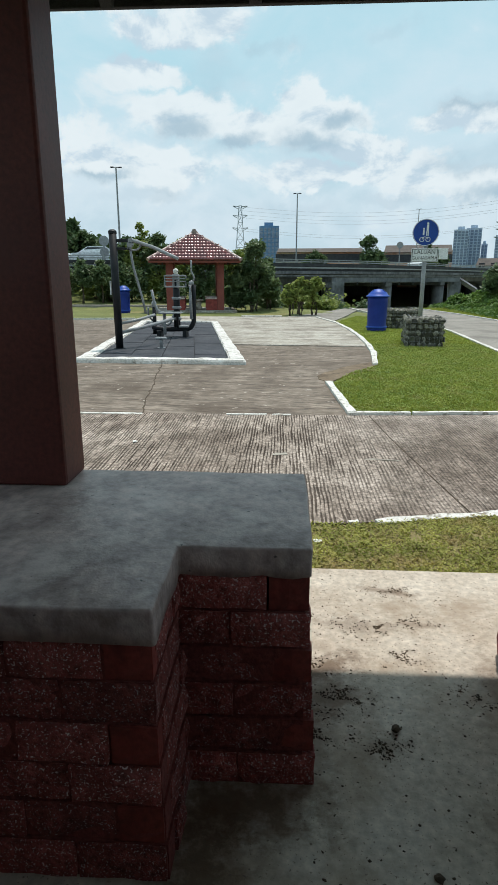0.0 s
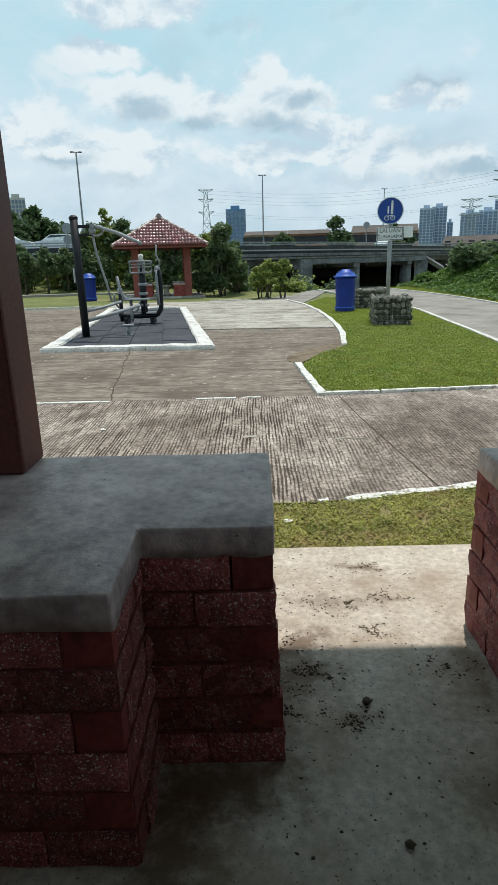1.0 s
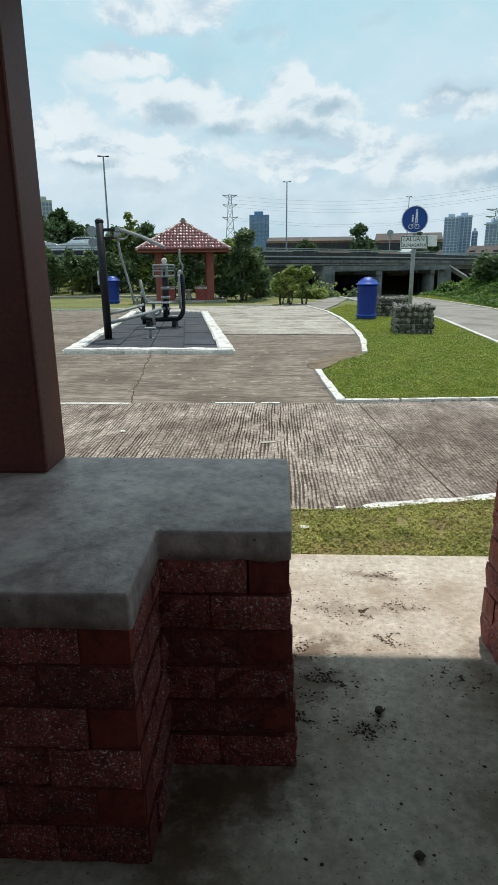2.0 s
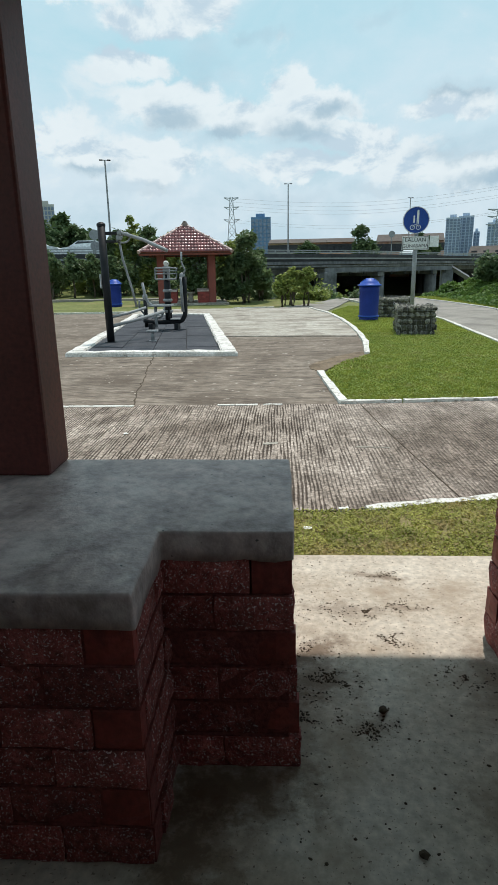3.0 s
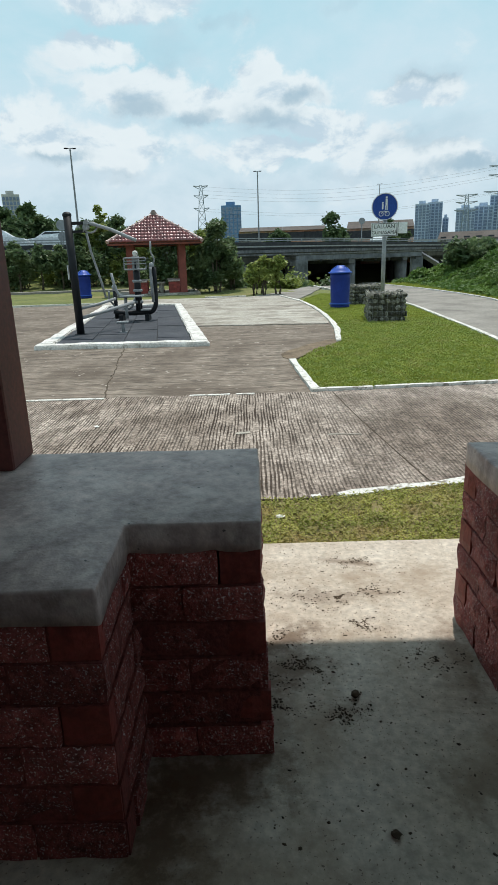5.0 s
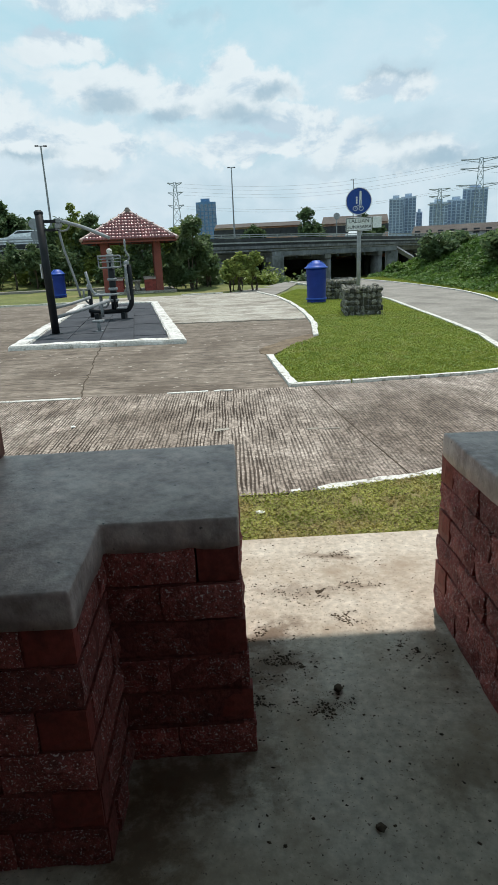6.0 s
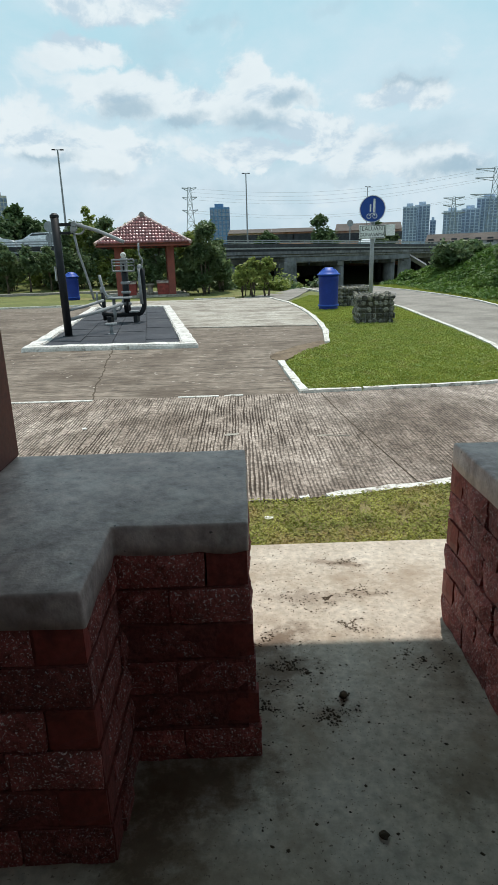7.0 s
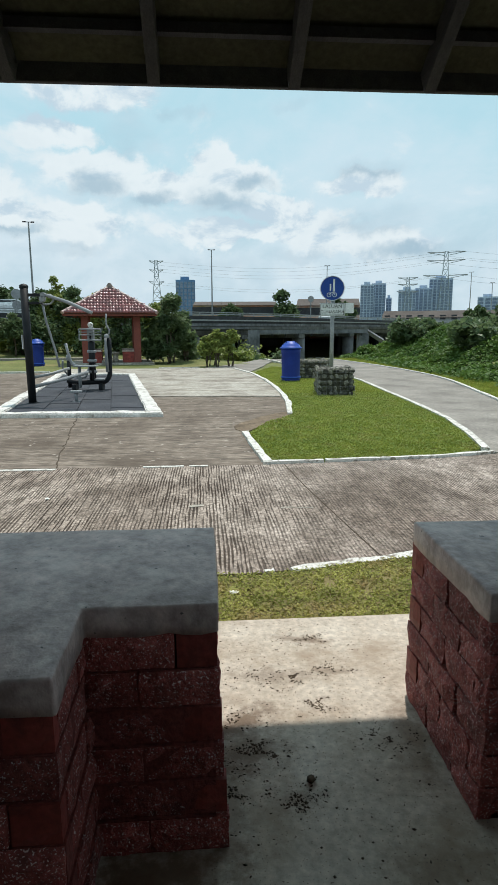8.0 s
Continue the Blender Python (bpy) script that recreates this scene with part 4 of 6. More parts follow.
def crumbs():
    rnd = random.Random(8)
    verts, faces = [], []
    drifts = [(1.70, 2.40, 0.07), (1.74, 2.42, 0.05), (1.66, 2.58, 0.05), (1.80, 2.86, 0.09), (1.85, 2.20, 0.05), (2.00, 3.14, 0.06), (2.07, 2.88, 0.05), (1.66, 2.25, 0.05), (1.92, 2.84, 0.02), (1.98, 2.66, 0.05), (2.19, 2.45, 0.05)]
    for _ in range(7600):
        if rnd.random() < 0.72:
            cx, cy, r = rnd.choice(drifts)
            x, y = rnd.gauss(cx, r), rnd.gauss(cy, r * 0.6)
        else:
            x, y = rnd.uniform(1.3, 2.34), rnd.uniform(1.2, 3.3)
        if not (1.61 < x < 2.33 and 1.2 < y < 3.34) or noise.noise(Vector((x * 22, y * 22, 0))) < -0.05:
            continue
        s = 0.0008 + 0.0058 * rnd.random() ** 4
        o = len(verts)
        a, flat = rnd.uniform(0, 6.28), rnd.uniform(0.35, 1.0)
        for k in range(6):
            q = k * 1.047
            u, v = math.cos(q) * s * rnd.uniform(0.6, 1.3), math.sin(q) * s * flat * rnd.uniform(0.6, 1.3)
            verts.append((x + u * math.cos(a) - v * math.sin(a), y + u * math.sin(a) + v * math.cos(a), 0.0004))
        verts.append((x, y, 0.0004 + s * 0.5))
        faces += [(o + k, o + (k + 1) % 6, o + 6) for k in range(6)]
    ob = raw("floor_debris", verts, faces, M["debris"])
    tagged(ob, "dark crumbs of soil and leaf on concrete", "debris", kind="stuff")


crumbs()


# ---- the exercise mat and its machines ----
def lerp2(a, b, t):
    return (a[0] + (b[0] - a[0]) * t, a[1] + (b[1] - a[1]) * t)


MAT = [(-2.07, 10.80), (0.88, 10.70), (-0.62, 20.1), (-3.1, 20.2)]


def mat_point(u, v):
    return lerp2(lerp2(MAT[0], MAT[1], u), lerp2(MAT[3], MAT[2], v * 0 + u), v)


def exercise_mat():
    t = thing("rubber_mat", "dark grey rubber tile mat framed by a white kerb", "mat")
    kw, kv = 0.088, 0.03
    edges = [((0, 0), (1, 0), (1 - 0, kv), (0, kv)), ((0, 1 - kv * 0.8), (1, 1 - kv * 0.8), (1, 1), (0, 1)), ((0, kv), (kw, kv), (kw, 1 - kv * 0.8), (0, 1 - kv * 0.8)), ((1 - kw, kv), (1, kv), (1, 1 - kv * 0.8), (1 - kw, 1 - kv * 0.8))]
    for quad in edges:
        bm = prism([mat_point(*q) for q in quad], -0.14, 0.025)
        top = [e for e in bm.edges if all(v.co.z > 0 for v in e.verts)]
        bmesh.ops.bevel(bm, geom=top, offset=0.02, segments=2, affect="EDGES")
        for _ in range(6):
            bmesh.ops.subdivide_edges(bm, edges=[e for e in bm.edges if e.calc_length() > 0.16], cuts=1, use_grid_fill=True)
        for v in bm.verts:
            v.co.x += 0.022 * noise.noise(v.co * 2.6) + 0.006 * noise.noise(v.co * 7)
            v.co.y += 0.03 * noise.noise(v.co * 2.6 + Vector((3, 3, 3)))
            v.co.z += 0.014 * noise.noise(v.co * 3.5 + Vector((7, 0, 0))) if v.co.z > -0.05 else 0
        part("mat_kerb", bm, M["kerbpaint"], t, "white painted concrete kerb with dirty edges")
    nu, nv = 4, 13
    u0, u1, v0, v1 = kw + 0.003, 1 - kw - 0.003, kv + 0.001, 1 - kv * 0.8 - 0.001
    for j in range(nv):
        for i in range(nu):
            a, b = u0 + (u1 - u0) * i / nu, u0 + (u1 - u0) * (i + 1) / nu
            c, d = v0 + (v1 - v0) * j / nv, v0 + (v1 - v0) * (j + 1) / nv
            g, h = 0.0022, 0.0008
            pts = [mat_point(a + g, c + h), mat_point(b - g, c + h), mat_point(b - g, d - h), mat_point(a + g, d - h)]
            part("mat_tile", prism(pts, -0.10, -0.012 + 0.003 * ((i * 7 + j * 5) % 3)), M["rubber"], t)
    part("mat_base", prism([mat_point(u0, v0), mat_point(u1, v0), mat_point(u1, v1), mat_point(u0, v1)], -0.13, -0.03), M["steel_black"], t)


exercise_mat()
MZ = -0.012


def pull_down_trainer():
    """Tall black post with a hinged double arm, a hanging lever and two foot bars."""
    t = thing("pull_down_trainer", "outdoor pull-down exercise machine with black post and grey arms", "exercise machine", (-1.77, 12.6, MZ))
    t.scale = (0.95, 0.95, 0.95)
    part("post", rod([(0, 0, 0), (-0.02, 0, 2.32)], 0.078, 20), M["steel_black"], t, smooth=True)
    part("post_cap", lathe([(0.0, 2.38), (0.05, 2.37), (0.085, 2.34), (0.088, 2.30), (0.08, 2.29)], 20, at=(-0.02, 0)), M["steel_black"], t)
    part("base_plate", lathe([(0.0, 0.016), (0.12, 0.016), (0.13, 0.0), (0.0, 0.0)], 20), M["steel_black"], t)
    part("bracket", box(0.0, 0.38, -0.03, 0.03, 2.13, 2.19, 0.008), M["steel_black"], t)
    part("bracket", box(0.0, 0.33, -0.03, 0.03, 1.98, 2.03, 0.008), M["steel_black"], t)
    part("hinge", rod([(0.33, -0.07, 2.08), (0.33, 0.07, 2.08)], 0.055, 14), M["steel_grey"], t)
    part("hinge", rod([(0.35, -0.07, 2.16), (0.35, 0.07, 2.16)], 0.05, 14), M["steel_grey"], t)
    part("pull_arm", rod(bend([(0.28, 0, 2.0), (0.36, 0, 2.17), (0.85, -0.25, 2.02), (1.30, -0.5, 1.83), (1.38, -0.5, 1.79)], 0.12), 0.034, 10), M["steel_grey"], t, "grey tubular pull arm", True)
    part("grip_loop", rod(bend([(0.30, -0.02, 2.03), (0.38, -0.02, 1.97), (0.50, -0.02, 1.99), (0.56, -0.02, 2.09), (0.50, -0.02, 2.17), (0.38, -0.02, 2.15)], 0.05), 0.018, 8), M["steel_grey"], t, smooth=True)
    part("lever", rod([(0.31, 0.03, 2.05), (0.36, 0.05, 1.65), (0.50, 0.10, 1.05), (0.56, 0.12, 0.72)], 0.024, 10), M["steel_grey"], t, "slim grey hanging lever", True)
    part("foot_bar", rod(bend([(0.03, 0, 0.52), (0.35, 0.3, 0.58), (0.62, 0.7, 0.66)], 0.1), 0.03, 10), M["steel_grey"], t, smooth=True)
    part("foot_bar", rod(bend([(0.03, 0, 0.33), (0.45, 0.6, 0.42), (0.86, 1.5, 0.52)], 0.1), 0.036, 10), M["steel_grey"], t, smooth=True)
    part("label_plate", box(-0.115, -0.10, -0.07, 0.02, 1.1, 1.38, 0.004), M["signwhite"], t, "small white instruction plate")
    return t


pull_down_trainer()


def seated_press():
    """Seat, black centre post with a handle frame, and two tall side uprights on a skid base."""
    t = thing("seated_press_trainer", "outdoor seated press exercise machine, black frame with grey handles", "exercise machine", (-1.085, 15.2, MZ))
    t.scale = (0.93, 0.93, 0.93)
    g, k = M["steel_grey"], M["steel_black"]
    for x in (-0.42, 0.24):
        part("foot", box(x - 0.05, x + 0.05, -0.2, 0.2, 0.0, 0.16, 0.012), k, t)
    part("base_tube", rod(bend([(-0.62, 0, 0.24), (-0.4, 0, 0.19), (0.1, 0, 0.19), (0.36, 0, 0.20), (0.46, 0, 0.36), (0.47, 0, 0.8), (0.47, 0, 1.30)], 0.12), 0.06, 14), k, t, "thick black skid tube bent upright", True)
    part("centre_post", rod([(0.02, 0.05, 0.2), (0.02, 0.05, 1.42)], 0.085, 16), k, t, smooth=True)
    part("post_ball", lathe([(0.0, 1.70), (0.05, 1.685), (0.07, 1.64), (0.06, 1.59), (0.04, 1.56), (0.05, 1.4)], 16, at=(0.02, 0.05)), M["whitepaint"], t, "pale ball cap", True)
    part("hub", box(-0.06, 0.10, -0.03, 0.13, 1.22, 1.56, 0.015), g, t)
    part("handle_frame", rod(bend([(-0.25, -0.06, 1.52), (0.29, -0.06, 1.52), (0.29, -0.06, 1.25), (-0.25, -0.06, 1.25), (-0.25, -0.06, 1.53)], 0.03, 3), 0.02, 8), g, t, "pale tubular handle frame", True)
    for z in (1.45, 1.38):
        part("handle_bar", rod([(-0.25, -0.06, z), (0.29, -0.06, z)], 0.012, 8), g, t)
    for z in (0.93, 0.70, 0.42):
        part("collar", lathe([(0.10, z), (0.12, z + 0.02), (0.12, z + 0.05), (0.10, z + 0.07)], 16, at=(0.02, 0.05)), g, t)
    part("grip_upright", rod(bend([(0.42, -0.1, 0.45), (0.40, -0.1, 1.0), (0.40, -0.1, 1.30)], 0.08), 0.04, 12), g, t, smooth=True)
    part("upright_ball", lathe([(0.0, 1.41), (0.05, 1.39), (0.07, 1.35), (0.07, 1.31), (0.05, 1.28)], 14, at=(0.42, 0)), g, t, smooth=True)
    part("push_handle", rod(bend([(0.43, 0, 1.34), (0.52, -0.05, 1.46), (0.43, -0.08, 1.62), (0.44, -0.08, 1.90)], 0.1), 0.022, 8), g, t, smooth=True)
    part("seat", box(-0.36, 0.20, -0.5, -0.12, 0.60, 0.64, 0.016), g, t, "grey moulded seat plank")
    part("seat_leg", rod([(-0.24, -0.3, 0.62), (-0.24, -0.3, 0.08)], 0.04, 12), g, t, smooth=True)
    part("seat_leg", rod([(0.08, -0.25, 0.62), (0.06, -0.1, 0.24)], 0.03, 10), k, t, smooth=True)
    part("seat_handle", rod(bend([(-0.20, -0.3, 0.61), (-0.38, -0.3, 0.64), (-0.47, -0.3, 0.80), (-0.54, -0.3, 1.18)], 0.15), 0.034, 10), g, t, "bent grey backrest handle", True)
    part("side_post", rod([(-0.58, 0.1, 0.05), (-0.58, 0.1, 0.78)], 0.05, 12), k, t, smooth=True)
    part("side_ball", lathe([(0.0, 0.90), (0.05, 0.88), (0.07, 0.84), (0.06, 0.78), (0.05, 0.74)], 14, at=(-0.58, 0.1)), g, t, smooth=True)
    part("side_arm", rod(bend([(-0.62, 0.05, 0.40), (-0.70, -0.1, 0.55), (-0.66, -0.2, 0.75)], 0.08), 0.024, 8), g, t, smooth=True)
    part("swing_arm", rod(bend([(-0.05, 0.05, 0.58), (-0.16, -0.05, 0.30), (-0.35, -0.1, 0.33)], 0.1), 0.03, 10), g, t, smooth=True)
    part("pedal", box(0.10, 0.34, -0.22, -0.02, 0.25, 0.29, 0.01), g, t)
    return t


seated_press()


def foot_stub():
    t = thing("step_stub", "short grey steel foot peg bolted to rubber mat", "foot peg", (-0.96, 12.75, MZ))
    part("peg", rod([(0, 0, 0), (0, 0, 0.20)], 0.035, 12), M["steel_grey"], t, smooth=True)
    part("peg_plate", box(-0.11, 0.11, -0.07, 0.07, 0.18, 0.22, 0.01), M["steel_grey"], t)
    part("peg_foot", lathe([(0, 0.012), (0.08, 0.012), (0.085, 0), (0, 0)], 16), M["steel_grey"], t)


foot_stub()


# ---- litter bins, gabions, sign ----
def litter_bin(x, y, z):
    t = thing("litter_bin", "royal blue plastic litter bin with domed lid", "bin", (x, y, z), group="blue litter bins")
    t.scale = (1.0, 1.0, 0.95)
    part("body", lathe([(0.0, 0.0), (0.255, 0.0), (0.262, 0.03), (0.262, 0.06), (0.25, 0.07), (0.268, 0.80), (0.278, 0.96), (0.25, 0.965)], 32), M["blue"], t, smooth=True)
    part("base_ring", lathe([(0.268, 0.085), (0.285, 0.10), (0.285, 0.125), (0.268, 0.14)], 32), M["blue_pale"], t, smooth=True)
    part("lid", lathe([(0.25, 0.965), (0.315, 0.955), (0.318, 0.985), (0.27, 1.0), (0.24, 1.06), (0.17, 1.12), (0.12, 1.15), (0.10, 1.165), (0.0, 1.172)], 32), M["blue_pale"], t, "paler blue scuffed domed lid", True)
    part("lid_rib", rod([(-0.235, -0.05, 1.06), (-0.12, -0.1, 1.15)], 0.012, 6), M["blue_pale"], t)
    part("lid_rib", rod([(0.2, -0.12, 1.06), (0.1, -0.1, 1.15)], 0.012, 6), M["blue_pale"], t)
    part("hasp", box(-0.31, -0.26, -0.06, 0.03, 0.72, 0.80, 0.01), M["galv"], t)
    return t


bin_a = litter_bin(4.02, 17.6, -0.05)
bin_b = copy_thing(bin_a, pose(-5.28, 26.3, -0.075, 0, 0, 40))


def stone_mesh(seed):
    bm = bmesh.new()
    bmesh.ops.create_icosphere(bm, subdivisions=1, radius=1.0)
    for v in bm.verts:
        v.co *= 1 + 0.3 * noise.noise(v.co * 1.3 + Vector((seed * 7.1, 0, 0)))
        v.co = Vector((max(-0.8, min(0.8, v.co.x)), max(-0.8, min(0.8, v.co.y)), max(-0.75, min(0.75, v.co.z))))
    me = bpy.data.meshes.new("stone")
    bm.to_mesh(me)
    bm.free()
    me.materials.append(M["stone"])
    return me


STONES = [stone_mesh(s) for s in range(7)]


def gabion(x, y, w, d, h, turn, seed):
    rnd = random.Random(seed)
    t = thing("gabion_block", "block of grey mossy stones packed in wire mesh", "stone block", (x, y, -0.05), turn, group="stone blocks by the sign")
    # dark core that shows in the gaps between the stones
    part("fill", box(-w / 2 + 0.06, w / 2 - 0.06, -d / 2 + 0.06, d / 2 - 0.06, 0, h - 0.06, 0.03), M["dark_fill"], t)

    def lay(cx, cy, cz, axis):
        ob = new("stone", rnd.choice(STONES))
        ob.parent = t
        s = rnd.uniform(0.05, 0.085)
        k = [s * rnd.uniform(0.8, 1.25) for _ in range(3)]
        k[axis] = 0.045
        turn_ = [0, 0, 0]
        turn_[axis] = rnd.uniform(0, 360)
        ob.matrix_basis = pose(cx, cy, cz, *turn_) @ Matrix.Diagonal((*k, 1))

    st = 0.105
    for i in range(int(w / st)):
        px = -w / 2 + st * 0.55 + i * (w - st) / (int(w / st) - 1) * 0.98
        for j in range(int(h / st)):
            pz = 0.05 + j * (h - 0.1) / (int(h / st) - 1)
            lay(px + rnd.uniform(-0.02, 0.02), -d / 2 + 0.05, pz + rnd.uniform(-0.012, 0.012), 1)
            lay(px + rnd.uniform(-0.02, 0.02), d / 2 - 0.05, pz, 1)
        for j in range(int(d / st)):
            lay(px, -d / 2 + 0.06 + j * (d - 0.12) / (int(d / st) - 1) + rnd.uniform(-0.02, 0.02), h - 0.05, 2)
    for i in range(int(d / st)):
        for j in range(int(h / st)):
            for sd in (-1, 1):
                lay(sd * (w / 2 - 0.05), -d / 2 + 0.06 + i * (d - 0.12) / (int(d / st) - 1), 0.05 + j * (h - 0.1) / (int(h / st) - 1), 0)
    wire = bmesh.new()
    n = 8
    for i in range(n + 1):
        a = -w / 2 + w * i / n
        rod([(a, -d / 2 - 0.03, 0), (a, -d / 2 - 0.03, h + 0.03), (a, d / 2, h + 0.03)], 0.0018, 3, wire)
    for j in range(7):
        b = h * j / 6 + 0.02
        rod([(-w / 2 - 0.03, d / 2, b), (-w / 2 - 0.03, -d / 2 - 0.03, b), (w / 2 + 0.03, -d / 2 - 0.03, b), (w / 2 + 0.03, d / 2, b)], 0.0018, 3, wire)
    part("wire_mesh", wire, M["galv"], t, "thin rusting wire netting")
    return t


gabion(4.5, 14.12, 0.80, 1.15, 0.59, -7, 1)
gabion(4.88, 18.9, 0.95, 1.2, 0.53, 4, 2)


def text_part(body, size, x, z, y, mat, parent):
    cu = bpy.data.curves.new("lettering", "FONT")
    cu.body, cu.size, cu.align_x, cu.align_y, cu.extrude = body, size, "CENTER", "CENTER", 0.001
    tmp = bpy.data.objects.new("tmp", cu)
    scene.collection.objects.link(tmp)
    me = bpy.data.meshes.new_from_object(tmp.evaluated_get(bpy.context.evaluated_depsgraph_get()))
    bpy.data.objects.remove(tmp)
    me.materials.clear()
    me.materials.append(mat)
    ob = new("lettering", me)
    ob.parent = parent
    ob.matrix_basis = pose(x, y, z, 90, 0, 0)
    return ob


def path_sign():
    t = thing("path_sign", "round blue path sign above a white name plate", "sign", (4.84, 16.0, -0.05), -8)
    zc, r, y0 = 2.44, 0.305, -0.075
    part("post", rod([(-0.0, 0, 0), (-0.0, 0, zc + 0.05)], 0.05, 14), M["steel_grey"], t, smooth=True)
    p = part("disc", rod([(-0.02, y0, zc), (-0.02, y0 + 0.02, zc)], r, 40), M["signblue"], t, "round blue disc with white rim")
    part("rim", rod([(-0.02 + (r - 0.01) * math.cos(a), y0 - 0.003, zc + (r - 0.01) * math.sin(a)) for a in (2 * math.pi * k / 40 for k in range(41))], 0.008, 6), M["signwhite"], p)
    # pictograms as plain shapes
    pic = bmesh.new()
    ya, yb = y0 - 0.007, y0 - 0.003
    box(-0.005, 0.045, ya, yb, zc + 0.02, zc + 0.17, 0.0, pic)
    box(-0.008, 0.014, ya, yb, zc - 0.08, zc + 0.03, 0.0, pic)
    box(0.024, 0.046, ya, yb, zc - 0.08, zc + 0.03, 0.0, pic)
    rod([(0.02, ya, zc + 0.20), (0.02, yb, zc + 0.20)], 0.026, 12, pic)
    box(-0.085, -0.05, ya, yb, zc - 0.06, zc + 0.06, 0.0, pic)
    rod([(-0.068, ya, zc + 0.085), (-0.068, yb, zc + 0.085)], 0.02, 12, pic)
    for cx in (-0.10, 0.04):
        rod([(cx + 0.05 * math.cos(a), ya, zc - 0.16 + 0.05 * math.sin(a)) for a in (2 * math.pi * k / 16 for k in range(17))], 0.007, 4, pic)
    rod([(-0.10, ya, zc - 0.16), (-0.05, ya, zc - 0.10), (0.02, ya, zc - 0.11), (0.04, ya, zc - 0.16)], 0.007, 4, pic)
    part("pictogram", pic, M["signwhite"], p)
    q = part("name_plate", box(-0.32, 0.30, -0.07, -0.055, 1.77, 2.08, 0.004), M["signwhite"], t, "white plate with black lettering and border")
    fr = bmesh.new()
    for a in ((-0.305, 0.285, 1.782, 1.794), (-0.305, 0.285, 2.056, 2.068), (-0.305, -0.293, 1.782, 2.068), (0.273, 0.285, 1.782, 2.068)):
        box(a[0], a[1], -0.0735, -0.069, a[2], a[3], 0, fr)
    part("plate_border", fr, M["signblack"], q)
    text_part("LALUAN", 0.13, -0.01, 1.995, -0.0735, M["signblack"], q)
    text_part("GUNASAMA", 0.11, -0.01, 1.86, -0.0735, M["signblack"], q)
    part("back_plate", box(0.32, 0.53, -0.02, -0.008, 1.83, 2.08, 0.004), M["signwhite"], t, "small pale plate behind")
    part("plate_arm", box(-0.02, 0.53, -0.008, 0.012, 1.93, 1.96), M["galv"], t)
    for z in (1.92, zc):
        part("clamp", box(-0.06, 0.06, -0.055, 0.055, z - 0.02, z + 0.02, 0.005), M["galv"], t)
    return t


path_sign()


# ---- the far shelter ----
def far_shelter(cx, cy, turn):
    at = pose(cx, cy, 0, 0, 0, turn)
    fl = part("floor", box(-1.75, 1.75, -1.75, 1.75, -0.14, 0.0, 0.01), M["newslab"])
    fl.matrix_basis = at
    tagged(fl, "pale concrete floor slab of a small park shelter", "floor", kind="structure")
    c = 1.08
    for sx in (-1, 1):
        for sy in (-1, 1):
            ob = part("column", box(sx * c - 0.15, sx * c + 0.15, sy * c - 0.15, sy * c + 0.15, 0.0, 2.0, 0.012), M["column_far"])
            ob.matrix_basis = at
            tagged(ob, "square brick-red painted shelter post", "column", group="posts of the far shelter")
            w = thing("low_wall", "low red brick corner wall with grey coping", "wall", (cx, cy, 0.0), turn, group="walls of the far shelter")
            e0, e1 = 0.45, c - 0.155
            lo, hi = (e0, e1) if sx > 0 else (-e1, -e0)
            lo2, hi2 = (e0, e1) if sy > 0 else (-e1, -e0)
            part("front_leaf", box(lo, hi, sy * c - 0.12, sy * c + 0.12, 0, 0.46, 0.006), M["brick_smooth"], w)
            part("side_leaf", box(sx * c - 0.12, sx * c + 0.12, lo2, hi2, 0, 0.46, 0.006), M["brick_smooth"], w)
            part("coping", box(lo - 0.03, hi, sy * c - 0.16, sy * c + 0.16, 0.46, 0.53, 0.012), M["cement"], w, "grey cement coping")
            part("coping", box(sx * c - 0.16, sx * c + 0.16, lo2 - 0.03, hi2, 0.462, 0.532, 0.012), M["cement"], w, "grey cement coping")
            # courses on the leaves that face the exercise area
            if sy < 0:
                for k in range(5):
                    n = 3 if k % 2 == 0 else 2
                    for i in range(n):
                        wid = (e1 - e0) / n - 0.008
                        q = part("brick", box(-wid / 2, wid / 2, -0.012, 0.01, 0, 0.084), M["brick_smooth"], w)
                        q.matrix_basis = pose(sx * (e0 + (e1 - e0) * (i + 0.5) / n), sy * c - 0.12, 0.004 + k * 0.0915)
    ring_beam(cx, cy, c + 0.12, 2.0, turn)
    hip_roof(cx, cy, 1.9, 1.95, 1.22, True, False, turn)


far_shelter(-2.5, 28.2, 8)
st = thing("stone_stool", "round grey concrete stool", "stool", (-2.25, 27.4, 0.0))
part("stool_seat", lathe([(0, 0.45), (0.17, 0.45), (0.2, 0.42), (0.19, 0.37), (0.0, 0.36)], 20), M["newslab"], st, smooth=True)
part("stool_stem", lathe([(0.13, 0.38), (0.11, 0.2), (0.14, 0.0), (0, 0)], 16), M["newslab"], st, smooth=True)


# ---- far distance: bearings in degrees (0 ahead, positive to the east side) and metres from the shelter ----
def bearing(az, dist):
    return 1.55 + dist * math.sin(radians(az)), 0.68 + dist * math.cos(radians(az))


